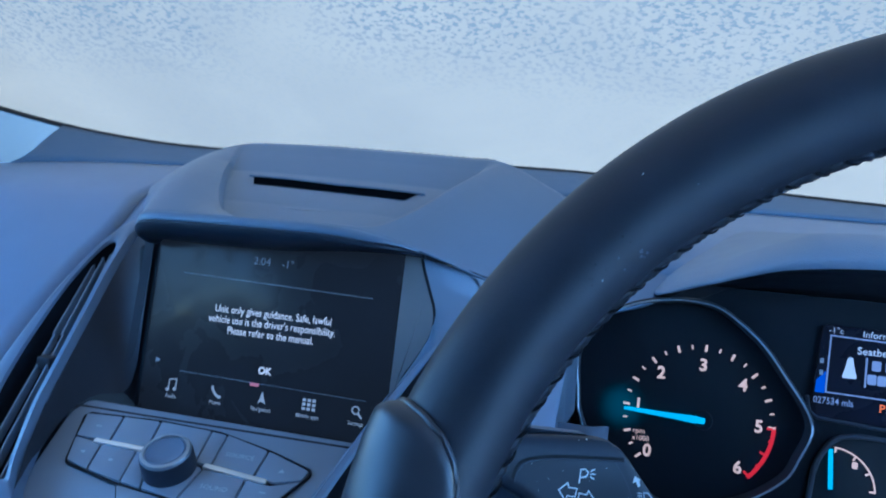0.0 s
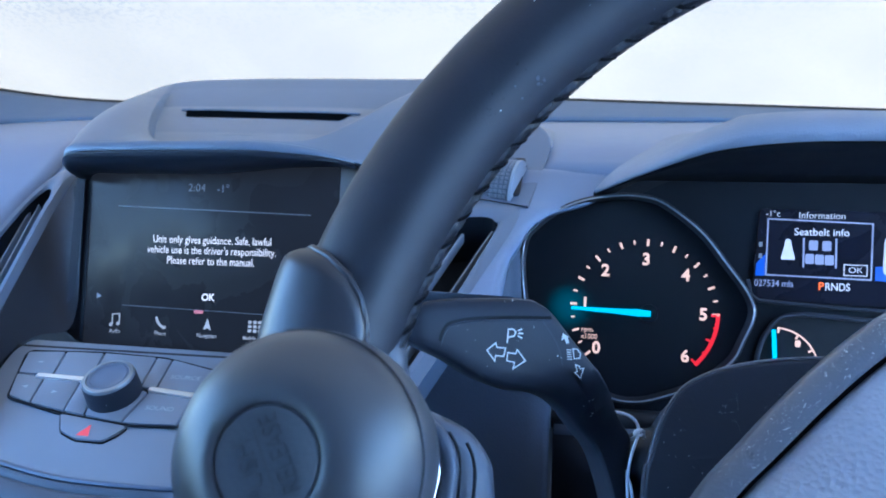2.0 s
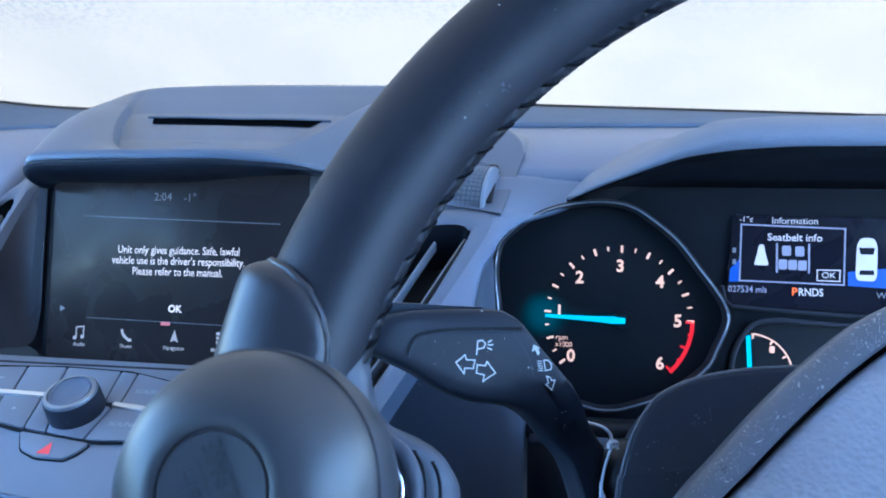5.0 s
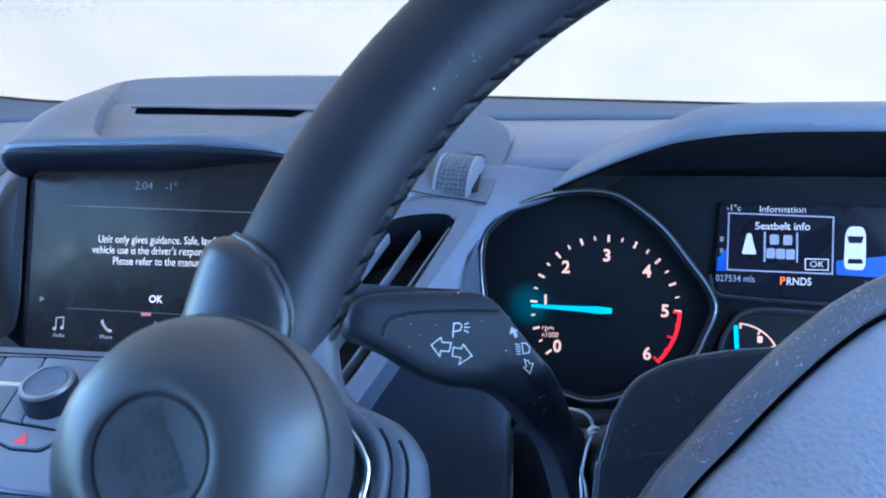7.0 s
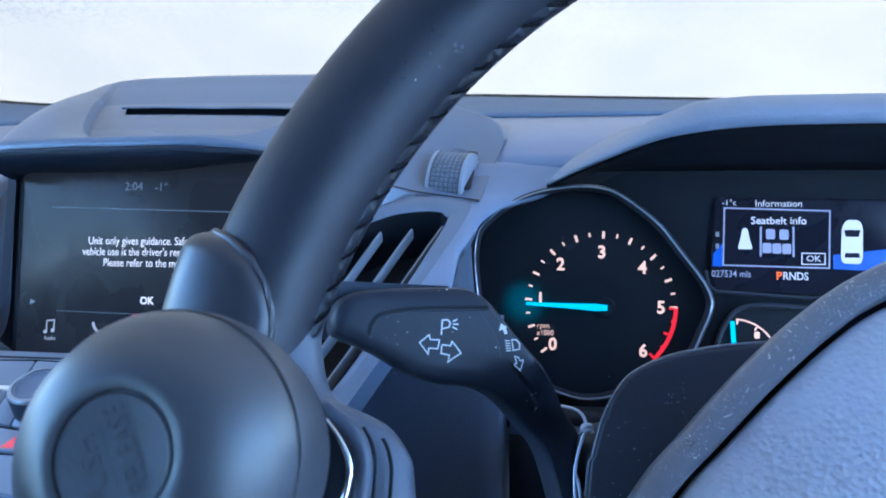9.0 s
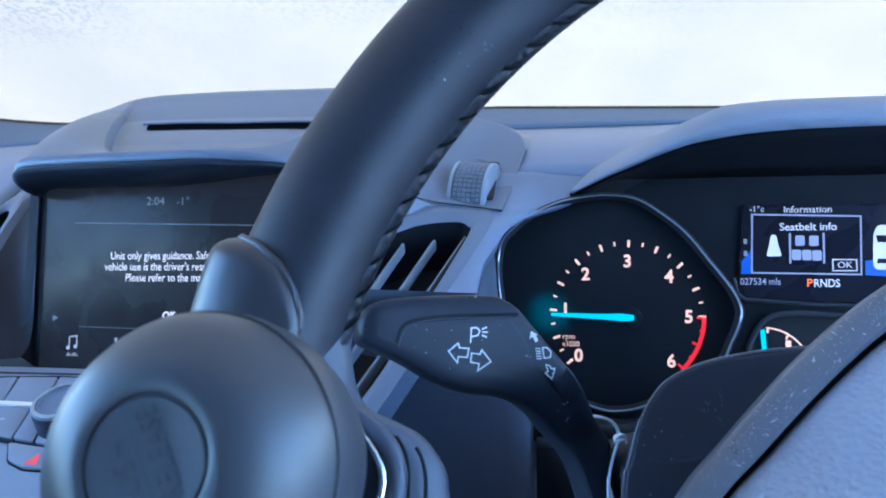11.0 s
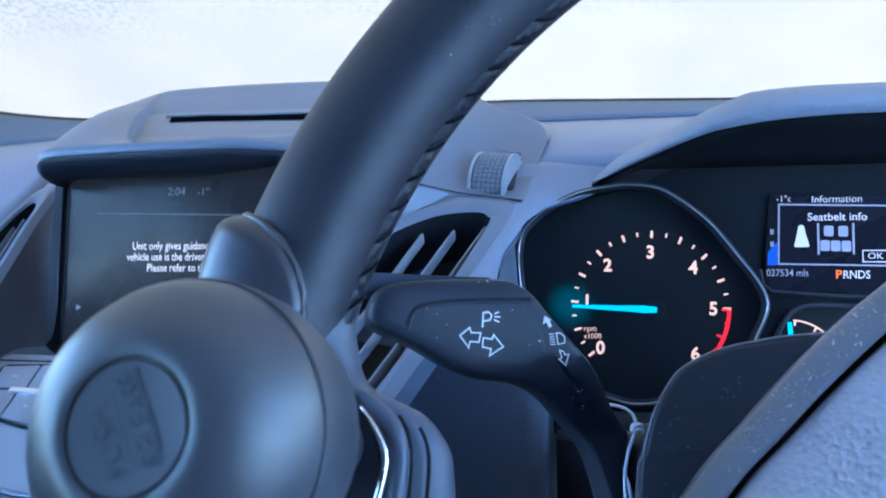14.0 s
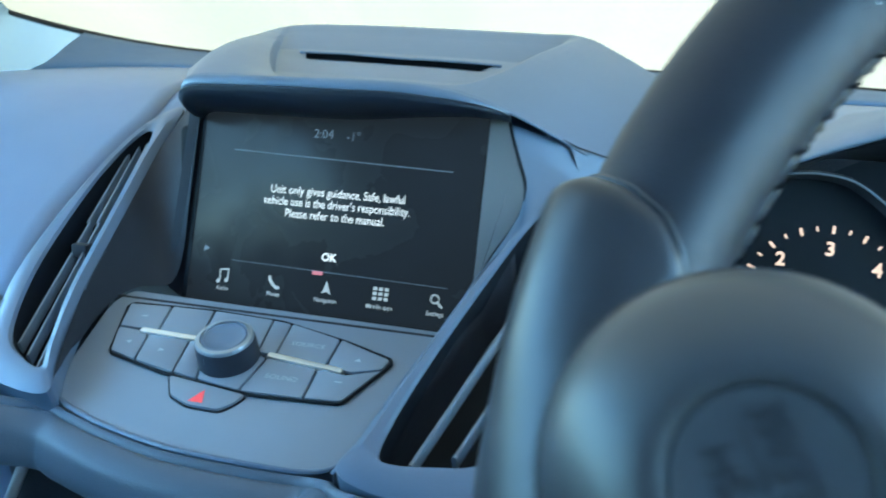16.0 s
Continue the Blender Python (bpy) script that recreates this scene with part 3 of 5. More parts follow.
def hood_skin(u, v):
    i = u * 55
    j = min(int(i), 54)
    a = FRONT[j].lerp(FRONT[j + 1], i - j)
    b = CREST[j].lerp(CREST[j + 1], i - j)
    p = a.lerp(b, v)
    sag = math.sin(math.pi * v)
    w = 1 - abs(2 * u - 1) ** 3
    p.z += 0.006 * sag * (1 - u * 1.2)
    # storage tray sunk into the top
    d = inside(TRAY, p.x, p.y)
    reach = lerp([(-0.05, 0.026), (0.0, 0.007), (0.06, 0.006)], p.x)
    k = min(1, max(0, d / 0.0028))
    fall = 0.5 * max(0, 1 + min(0, d) / reach) ** 1.7 + 0.5 * k * k * (3 - 2 * k)
    p.z -= fall * lerp([(0.60, 0.012), (0.66, 0.0145), (0.72, 0.0120), (0.752, 0.004), (0.766, 0.0)], p.y)
    return p


part("hood_shell", sheet(hood_skin, 260, 120), M_HOOD, hood, thick=0.0012)


def back_skin(u, v):
    i = u * 55
    j = min(int(i), 54)
    b = CREST[j].lerp(CREST[j + 1], i - j)
    return Vector((b.x * (1 + (0.12 if b.x < 0 else 0.02) * v), b.y + 0.10 * v, b.z + (1.155 - b.z) * (v ** 1.6)))


part("hood_back", sheet(back_skin, 60, 10), M_HOOD, hood, thick=0.003)


def edge_at(u):
    i = u * 55 * 0.62
    j = min(int(i), 54)
    return FRONT[j].lerp(FRONT[j + 1], i - j), ease([(0, 0.0015), (0.06, 0.0042), (0.75, 0.0042), (1, 0.0008)], u)


def roll(u, v):
    a, r = edge_at(u)
    w = radians(105) * v
    return a + Vector((0, -r * math.sin(w), -r * (1 - math.cos(w))))


part("hood_edge", sheet(roll, 70, 8), M_HOOD, hood, "rounded front edge of the hood")


def lip(u, v):
    a, r = edge_at(u)
    h = ease([(0, 0.006), (0.06, 0.0155), (0.5, 0.0195), (0.8, 0.0125), (1, 0.003)], u)
    w = ease([(0, 0.006), (0.08, 0.026), (0.7, 0.024), (1, 0.006)], u)
    z0 = -r * 1.26
    return a + Vector((0.002 * min(1, v * 3) * (1 - u), ease([(0, -r * 0.96), (0.15, -r * 0.8), (0.25, -r * 0.85), (0.6, 0.004), (1, w)], v), z0 - (h + z0) * ease([(0, 0), (0.15, 0.12), (0.25, 0.2), (0.6, 0.7), (0.8, 0.95), (1, 1)], v)))


# underside takes a darker copy of the hood plastic to stand for shade
part("hood_lip", sheet(lip, 70, 10), M_LIP_SHADE, hood, "underside of the hood edge, shade put into its colour", thick=0.002)

def hood_at(x, y, lift=0.0):
    """The place on the hood over a point of the plan."""
    u, v = 0.5, 0.45
    for _ in range(14):
        p = hood_skin(u, v)
        u = min(1, max(0, u + (x - p.x) / 0.32))
        v = min(1, max(0, v + (y - p.y) / 0.165))
    return Vector((x, y, hood_skin(u, v).z + lift))


# slot in the tray: a flat black patch stands for its unlit depth
part("tray_slot", sheet(lambda u, v: hood_at(-0.0520 - 0.007 * v + (0.1120 + 0.012 * v) * u, 0.6915 + 0.0150 * v - 0.003 * u, 0.0004), 40, 4), M_SLOT, hood, "card slot, a flat black patch for its unlit inside")
part("slot_lip", tube([hood_at(-0.063 + 0.133 * k / 30, 0.7075 - 0.003 * k / 30, 0.0005) for k in range(31)], 0.0009, 6), M_HOOD, hood)
part("tray_emblem", tube([hood_at(-0.012 + 0.028 * k / 12, 0.655, 0.0) for k in range(13)], 0.0006, 6, flat=0.4), M_PANEL, hood)
# fine speaker grille on the crest
gr = bmesh.new()
for i in range(26):
    p = CREST[16 + i // 2].lerp(CREST[17 + i // 2], (i % 2) / 2)
    for k in range(3):
        c = p + Vector((0, 0.006 + 0.004 * k, 0.0005 - 0.0006 * k))
        loft([[c + Vector((0.0007 * math.cos(a), 0.0007 * math.sin(a), h)) for a in (0, 1.57, 3.14, 4.71)] for h in (-0.001, 0.0001)], True, True, gr)
tagged(part("speaker_grille", gr, M_WALL, hood), kind="stuff")

# thumbwheel of the air vent, beside the hood
TW = fr((0.1690, 0.692, 1.1330), (0, -0.5, 1))
wheel_axis = fr((0.1690, 0.692, 1.1205), (1, -0.17, -0.07), (0, 1, 0))
part("thumbwheel_well", prism(round_poly([(-0.0138, -0.0225), (0.0130, -0.0225), (0.0135, 0.0225), (-0.0125, 0.0235)], 0.003), -0.006, -0.0012, TW, 0.0005), M_WALL, hood)
# shadow in the notch painted as a flat dark triangle
part("notch_shade", flat([(-0.004, 0.0235), (0.0035, 0.0215), (0.0165, 0.0085), (0.0150, 0.0065)], TW, 0.0009), M_KNEE, hood, "flat dark triangle for the shade in the thumbwheel notch")
tw = part("thumbwheel", revolve([(0.0, -0.0115), (0.0205, -0.0115), (0.0212, -0.0095), (0.0212, 0.0095), (0.0205, 0.0115), (0.0, 0.0115)], wheel_axis, 60), M_APRON, hood, "ribbed grey thumbwheel")
for s in (-1, 1):
    part("thumbwheel_rim", revolve([(0.0, s * 0.0095), (0.0222, s * 0.0098), (0.0222, s * 0.0118), (0.0195, s * 0.0122), (0.0, s * 0.0122)], wheel_axis, 60), M_WHEELEDGE, tw, "smooth grey edge")
rib = bmesh.new()
for i in range(44):
    for k in range(6):
        a = 2 * math.pi * i / 44
        c = wheel_axis @ Vector((0.0212 * math.cos(a), 0.0212 * math.sin(a), -0.0075 + 0.003 * k))
        n = (wheel_axis.to_3x3() @ Vector((math.cos(a), math.sin(a), 0))).normalized()
        m = fr(c, n, wheel_axis.to_3x3() @ Vector((0, 0, 1)))
        loft([[m @ Vector((sx * r, sy * r, h)) for sx, sy in ((-1, -1), (1, -1), (1, 1), (-1, 1))] for r, h in ((0.0012, 0), (0.0008, 0.0007))], True, True, rib)
tagged(part("thumbwheel_ribs", rib, M_BLADE, tw), kind="stuff")
part("panel_seam", tube([(0.100, 0.6225, 1.1415), (0.125, 0.646, 1.1285), (0.15, 0.6650, 1.1202), (0.1885, 0.6620, 1.1152)], 0.0004, 6), M_VOID, hood)
part("vent_symbol", flat([(-0.032, -0.022), (-0.026, -0.022), (-0.026, -0.018), (-0.032, -0.018)], TW, 0.0009), M_GREYINK, hood)

# ---- flanks with the tall air vents ----
RIDGE_R = [(0.452, 0.050), (0.462, 0.062), (0.475, 0.0695), (0.50, 0.0748), (0.541, 0.0859), (0.566, 0.0905), (0.592, 0.1005), (0.626, 0.1165), (0.668, 0.132)]
RIDGE_L = [(0.478, 0.070), (0.488, 0.078), (0.50, 0.0845), (0.52, 0.0949), (0.552, 0.1084), (0.605, 0.1243), (0.671, 0.1444), (0.70, 0.151), (0.735, 0.158)]


def flank(side, ridge, drop, vent, outer, seam_y):
    """One V-shaped flank of the console: a raised frame round a tall vent with long blades."""
    nm = "right" if side > 0 else "left"
    v = thing("air_vent", (side * 0.12, 0.58, 1.0), "tall tapered air vent with dark blades in a satin blue-grey frame", "air vent", group="centre air vents")

    def on(x, y, lift=0.0):
        r = lerp(ridge, y)
        return Vector((side * x, y, 1.11 + 0.5 * (y - 0.645) - drop - 0.12 * max(0, x - r) + lift))

    n = 96
    inner = [on(p[0], p[1], 0.0015) for p in smooth_curve([(*p, 0) for p in vent], n, True)]
    ring_o = [on(p[0], p[1]) for p in smooth_curve([(*p, 0) for p in outer], n, True)]
    mid = [a.lerp(b, 0.5) + Vector((0, 0, 0.0035)) for a, b in zip(inner, ring_o)]
    inn = [a.lerp(b, 0.12) + Vector((0, 0, 0.0022)) for a, b in zip(inner, ring_o)]
    deep = [p + Vector((-side * 0.004, 0.012, -0.03)) for p in inner]
    down = [p + Vector((0, 0.006, -0.012)) for p in ring_o]
    part("frame", loft([down, ring_o, mid, inn, inner]), M_FLANK, v)
    well = loft([inner, deep])
    middle = well.verts.new(sum(deep, Vector()) / len(deep))
    well.verts.ensure_lookup_table()
    for k in range(n):
        well.faces.new((well.verts[n + k], well.verts[n + (k + 1) % n], middle))
    part("duct", well, M_VOID, v, "black duct behind the blades")
    return v, on


VENT_R = [(0.080, 0.468), (0.098, 0.471), (0.1165, 0.479), (0.128, 0.503), (0.141, 0.532), (0.157, 0.588), (0.1710, 0.640), (0.1700, 0.6480), (0.1640, 0.6508), (0.1488, 0.6470), (0.1365, 0.6405),
          (0.118, 0.623), (0.1065, 0.597), (0.0950, 0.556), (0.0840, 0.511), (0.0785, 0.481)]
OUT_R = [(0.066, 0.461), (0.098, 0.459), (0.125, 0.468), (0.138, 0.498), (0.150, 0.533), (0.168, 0.588), (0.186, 0.650), (0.184, 0.667), (0.160, 0.667), (0.142, 0.660),
         (0.124, 0.643), (0.1095, 0.612), (0.092, 0.568), (0.0775, 0.511), (0.069, 0.478)]
vr, on_r = flank(1, RIDGE_R, 0.0, VENT_R, OUT_R, 0.668)
VENT_L = [(0.0935, 0.502), (0.108, 0.508), (0.123, 0.519), (0.138, 0.544), (0.152, 0.58), (0.166, 0.635), (0.1705, 0.672), (0.169, 0.692), (0.164, 0.694), (0.158, 0.682),
          (0.150, 0.655), (0.137, 0.615), (0.1255, 0.58), (0.1145, 0.547), (0.100, 0.515)]
OUT_L = [(0.082, 0.492), (0.110, 0.496), (0.134, 0.508), (0.148, 0.536), (0.164, 0.575), (0.1765, 0.635), (0.179, 0.680), (0.176, 0.712), (0.168, 0.726), (0.158, 0.722),
         (0.1445, 0.671), (0.1315, 0.628), (0.118, 0.585), (0.106, 0.546), (0.092, 0.512)]
vl, on_l = flank(-1, RIDGE_L, 0.018, VENT_L, OUT_L, 0.70)


def blades(v, on, side, ends, count):
    """Long blades in two lengths, each stepped where the halves meet."""
    (a0, b0), (a1, b1) = ends
    for i in range(count):
        f = (i + 0.6) / count
        lo = Vector(a0).lerp(Vector(b0), f)
        hi = Vector(a1).lerp(Vector(b1), f)
        m = lo.lerp(hi, 0.55)
        step = (Vector(b0) - Vector(a0)).normalized() * 0.0022
        for p, q in ((lo, m), (m + step, hi + step)):
            bm = bmesh.new()
            rows = []
            for k in range(9):
                c = p.lerp(q, k / 8)
                w = on(c.x, c.y, -0.004)
                rows.append([w + Vector(d) for d in ((-0.0010, 0, 0), (-0.0005, 0, 0.0008), (0.0005, 0, 0.0008), (0.0010, 0, 0), (0.0008, 0.002, -0.005), (-0.0008, 0.002, -0.005))])
            part("blade", loft(rows, True, True, bm), M_BLADE, v)


JOIN = smooth_curve([(0.128, 0.646, 0), (0.140, 0.655, 0), (0.158, 0.662, 0), (0.183, 0.660, 0)], 30)


def joint_skin(u, v):
    """Satin strip between the seam of the thumbwheel panel and the frame of the vent."""
    x = 0.123 + 0.064 * u
    j = min(range(55), key=lambda i: abs(FRONT[i].x - x))
    a = FRONT[j] + Vector((0, 0.0, -0.0006))
    q = JOIN[round(u * 29)]
    return a.lerp(on_r(q.x, q.y, 0.0022), v)


part("joint_skin", sheet(joint_skin, 29, 4), M_FLANK, vr)
blades(vr, on_r, 1, [((0.080, 0.470), (0.124, 0.492)), ((0.122, 0.630), (0.1735, 0.6475))], 3)
blades(vl, on_l, -1, [((0.094, 0.504), (0.126, 0.524)), ((0.160, 0.690), (0.1715, 0.678))], 3)
part("vent_tab", box((-0.141, 0.583, 1.052), (-0.131, 0.590, 1.060), 0.001), M_WALL, vl, "small blade tab")

# ---- console recess: touchscreen, side walls and control panel ----
PANEL = fr((0, 0.52, 1.0155), (0, -0.40, 1))
K = math.sqrt(1.16)


def pan(x, y):
    """A place on the control panel, from car coordinates."""
    return (x, (y - 0.52) * K)


console = thing("centre_console", (0.0, 0.55, 0.80), "dark blue-grey centre console below the touchscreen", "console")
front = [(-0.094, 0.512), (-0.0865, 0.5035), (-0.070, 0.4965), (-0.0482, 0.4911), (-0.0179, 0.4864), (0.0209, 0.4855), (0.045, 0.4868), (0.056, 0.4935), (0.0605, 0.505)]
edge = [pan(*p) for p in front + [(0.0645, 0.535), (0.072, 0.558), (0.082, 0.578), (-0.100, 0.580), (-0.1045, 0.570), (-0.1035, 0.560)]]
part("panel_base", prism(round_poly(edge, 0.004), -0.012, 0.0, PANEL, 0.0015), M_PANEL, console)


part("panel_bead", tube([PANEL @ Vector((*pan(*p), 0.0004)) for p in [(q.x, q.y) for q in smooth_curve([(*p, 0) for p in front], 40)]], 0.0013, 8), M_FLANK, console, "rounded front edge of the panel")
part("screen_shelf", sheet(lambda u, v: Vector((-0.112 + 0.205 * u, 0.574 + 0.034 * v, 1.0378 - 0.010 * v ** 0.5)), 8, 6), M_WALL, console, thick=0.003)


WALL_FOOT = smooth_curve([(-0.0935, 0.510, 1.0120), (-0.1010, 0.540, 1.0240), (-0.1050, 0.568, 1.0350), (-0.1010, 0.588, 1.0395), (-0.0900, 0.599, 1.0400), (-0.0858, 0.6050, 1.0550),
                          (-0.0858, 0.6120, 1.0850), (-0.0858, 0.6190, 1.1150), (-0.0858, 0.6270, 1.1480)], 41)


def wall_left(u, v):
    y = 0.492 + 0.240 * u
    a = Vector((-lerp(RIDGE_L, y), y, 1.11 + 0.5 * (y - 0.645) - 0.018 + 0.0005))
    b = WALL_FOOT[round(u * 40)]
    return a.lerp(b, v) + Vector((0, 0.006 * math.sin(math.pi * v) * u, -0.002 * math.sin(math.pi * v)))


part("left_wall", sheet(wall_left, 40, 12), M_WALL, console, "side wall of the recess, darkened in colour for shade")


def ridge_right(y):
    """The ridge sweeps down and round into the panel's front edge."""
    f = max(0, (0.492 - y) / 0.024) ** 2
    return Vector((lerp(RIDGE_R, y) - 0.008 * f, y, 1.11 + 0.5 * (y - 0.645) - 0.0125 * f))


def wall_right(u, v):
    a = ridge_right(0.470 + 0.122 * u) + Vector((0.0005, 0, 0.001))
    return a + Vector((0.004, 0.004, -0.055 + 0.02 * u)) * v


part("right_wall", sheet(wall_right, 30, 10), M_WALL, console, "side wall of the recess, darkened in colour for shade", thick=0.002)
part("ridge_bead", tube([ridge_right(0.470 + 0.116 * k / 60) + Vector((0.0008, 0, 0.0002)) for k in range(61)], lambda f: 0.0014 - 0.0006 * f, 8), M_FLANK, console, "rounded bright ridge of the recess")


# apron: one rounded band sweeping below both vents and the controls
APRON = smooth_curve([(-0.153, 0.545, 1.038), (-0.139, 0.508, 1.018), (-0.114, 0.4935, 1.0105), (-0.0865, 0.4995, 1.0068), (-0.070, 0.4955, 1.0050), (-0.0482, 0.4901, 1.0030), (-0.0179, 0.4854, 1.0010),
                      (0.0209, 0.4845, 1.0007), (0.045, 0.4845, 1.0015), (0.058, 0.474, 1.0070), (0.070, 0.459, 1.0125), (0.098, 0.4565, 1.0115), (0.127, 0.466, 1.009), (0.141, 0.498, 1.027)], 90)


def apron(u, v, out, drop):
    i = min(int(u * 89), 88)
    p = APRON[i].lerp(APRON[i + 1], u * 89 - i)
    d = (APRON[min(i + 3, 89)] - APRON[max(i - 3, 0)]).normalized()
    n = Vector((d.y, -d.x, 0)).normalized()
    return p + n * ease(out, v) + Vector((0, 0, ease(drop, v)))


# apron coloured darker than the panel for the shade on its down-turned face
part("apron", sheet(lambda u, v: apron(u, v, [(0, -0.001), (0.06, 0.0012), (0.12, 0.0032), (0.16, 0.0036), (0.22, 0.0048), (0.35, 0.0095), (0.55, 0.0140), (0.72, 0.0150), (0.88, 0.0115), (1, -0.001)],
                                       [(0, -0.001), (0.06, 0.0008), (0.12, -0.0008), (0.16, -0.0026), (0.22, -0.0018), (0.35, -0.0042), (0.55, -0.0105), (0.72, -0.0185), (0.88, -0.0265), (1, -0.032)]), 88, 30),
     M_APRON, console, "rounded apron below vents and controls")
part("lower_body", sheet(lambda u, v: apron(u, v, [(0, -0.001), (0.2, -0.012), (1, -0.030)], [(0, -0.031), (0.2, -0.036), (1, -0.30)]), 60, 8), M_BLACK, console, "dark lower body of the console")
part("chrome_strip", tube([(-0.0877, 0.489, 0.992), (-0.101, 0.489, 0.9625), (-0.113, 0.488, 0.935)], 0.0026, 10), M_BAR, console, "bright chrome edge strip")

# control panel with its keys
ctrl = thing("control_panel", (-0.015, 0.54, 1.02), "grey audio control panel with flat keys and a rotary knob", "control panel")
OUT = [pan(*p) for p in [(-0.080, 0.5325), (-0.0925, 0.5655), (-0.0905, 0.5685), (-0.045, 0.5705), (-0.006, 0.5690), (0.030, 0.5612), (0.0553, 0.5535), (0.0568, 0.5500), (0.0430, 0.5225), (0.002, 0.5200), (-0.045, 0.5245)]]
part("panel_gap", prism(round_poly(OUT, 0.003), -0.002, 0.0006, PANEL), M_WALL, ctrl, "dark joint round the keys")
part("key_groove", tube([PANEL @ Vector((*p, 0.0011)) for p in round_poly(OUT, 0.003)], 0.0008, 8, True), M_VOID, ctrl, "black groove round the block of keys")


def key(pts, mark=None, label=""):
    o = [Vector(pan(*p)) for p in pts]
    c = sum(o, Vector((0, 0))) / len(o)
    o = [p - (p - c).normalized() * 0.0008 for p in o]
    k = part("key", prism(round_poly(o, 0.0012), 0.0, 0.0022, PANEL, 0.0005), M_PANEL, ctrl, label)
    if mark:
        m = PANEL @ Matrix.Translation((c.x, c.y, 0.00235))
        if len(mark) > 1:
            part("legend", words(mark, 0.0042, m, wide=1.1), M_GREYINK, k, "faint grey lettering")
        else:
            shape = {"<": [(0.0016, 0.0012), (-0.0016, 0), (0.0016, -0.0012)], ">": [(-0.0016, 0.0012), (0.0016, 0), (-0.0016, -0.0012)],
                     "^": [(-0.0018, -0.0005), (0.0018, -0.0005), (0, 0.0018)], "-": [(-0.0018, 0.0004), (0.0018, 0.0004), (0.0018, -0.0004), (-0.0018, -0.0004)]}[mark]
            part("legend", flat(shape, m), M_GREYINK, k, "faint grey symbol")
    return k


key([(-0.0868, 0.5500), (-0.0922, 0.5675), (-0.0685, 0.5692), (-0.0645, 0.5500)], "-")
key([(-0.0645, 0.5500), (-0.0685, 0.5692), (-0.0445, 0.5700), (-0.0405, 0.5490)])
key([(-0.0800, 0.5330), (-0.0868, 0.5500), (-0.0682, 0.5490), (-0.0640, 0.5292)], "<")
key([(-0.0640, 0.5292), (-0.0682, 0.5490), (-0.0450, 0.5480), (-0.0410, 0.5252)], ">")
key([(-0.0410, 0.5252), (-0.0450, 0.5480), (-0.0335, 0.5475), (-0.0280, 0.5235)])
key([(-0.0080, 0.5450), (-0.0110, 0.5690), (-0.0010, 0.5680), (0.0010, 0.5445)])
key([(0.0010, 0.5445), (-0.0010, 0.5680), (0.0275, 0.5615), (0.0275, 0.5425)], "SOURCE")
key([(0.0275, 0.5425), (0.0275, 0.5615), (0.0558, 0.5525), (0.0545, 0.5455), (0.0400, 0.5405)], "^")
key([(-0.0050, 0.5205), (-0.0020, 0.5430), (0.0245, 0.5405), (0.0255, 0.5215)], "SOUND")
key([(0.0255, 0.5215), (0.0245, 0.5405), (0.0390, 0.5395), (0.0545, 0.5450), (0.0430, 0.5230)], "-")
key([(-0.0405, 0.5490), (-0.0445, 0.5700), (-0.0110, 0.5690), (-0.0080, 0.5450)])
key([(-0.0280, 0.5235), (-0.0335, 0.5475), (-0.0020, 0.5430), (-0.0050, 0.5205)])
for a, b in (((-0.0735, 0.5485), (-0.0385, 0.5476)), ((-0.0025, 0.5440), (0.0368, 0.5402))):
    p, q = pan(*a), pan(*b)
    part("chrome_bar", prism(round_poly([(p[0], p[1] - 0.0015), (q[0], q[1] - 0.0015), (q[0], q[1] + 0.0015), (p[0], p[1] + 0.0015)], 0.001), 0.0, 0.0034, PANEL, 0.0012, 3), M_BAR, ctrl, "thin chrome bar")
KN = PANEL @ Matrix.Translation((*pan(-0.0195, 0.5390), 0))
kn = part("rotary_knob", revolve([(0.0, 0.0), (0.0150, 0.0), (0.0150, 0.0012), (0.0143, 0.0016), (0.0140, 0.0120), (0.0136, 0.0135), (0.0, 0.0135)], KN, 56), M_COWL, ctrl, "worn dark rotary knob")
part("knob_ring", revolve([(0.0136, 0.0128), (0.0136, 0.0142), (0.0128, 0.0152), (0.0112, 0.0155), (0.0108, 0.0146), (0.0108, 0.013)], KN, 56, caps=False), M_EDGE, kn, "rubbed pale ring")
part("knob_face", revolve([(0.0108, 0.0130), (0.0108, 0.0146), (0.0095, 0.0150), (0.0088, 0.0146), (0.004, 0.0143), (0.0, 0.0143)], KN, 48), M_FLANK, kn, "satin grey knob face")
HZ = [(-0.0428, 0.5240), (-0.0350, 0.5125), (-0.0240, 0.5082), (-0.0080, 0.5080), (-0.0030, 0.5130), (0.0000, 0.5190)]
part("hazard_gap", prism(round_poly([pan(*p) for p in HZ], 0.002), -0.001, 0.0005, PANEL), M_VOID, ctrl)
hz = part("hazard_key", prism(round_poly([(p[0] * 0.955 - 0.0008, p[1] * 0.93 - 0.0001) for p in (pan(*q) for q in HZ)], 0.002), 0.0, 0.0020, PANEL, 0.0006), M_PANEL, ctrl, "hazard light key")
part("hazard_triangle", flat([(-0.0240, -0.0103), (-0.0168, -0.0103), (-0.0198, -0.0022)], PANEL, 0.00225), M_RED, hz, "red warning triangle")

# touchscreen
SCR = fr((0, 0.6145, 1.087), (0, -1, 0.24))
ts = thing("touchscreen", (0, 0.62, 1.03), "dark smeared touchscreen showing a driving notice", "touchscreen")
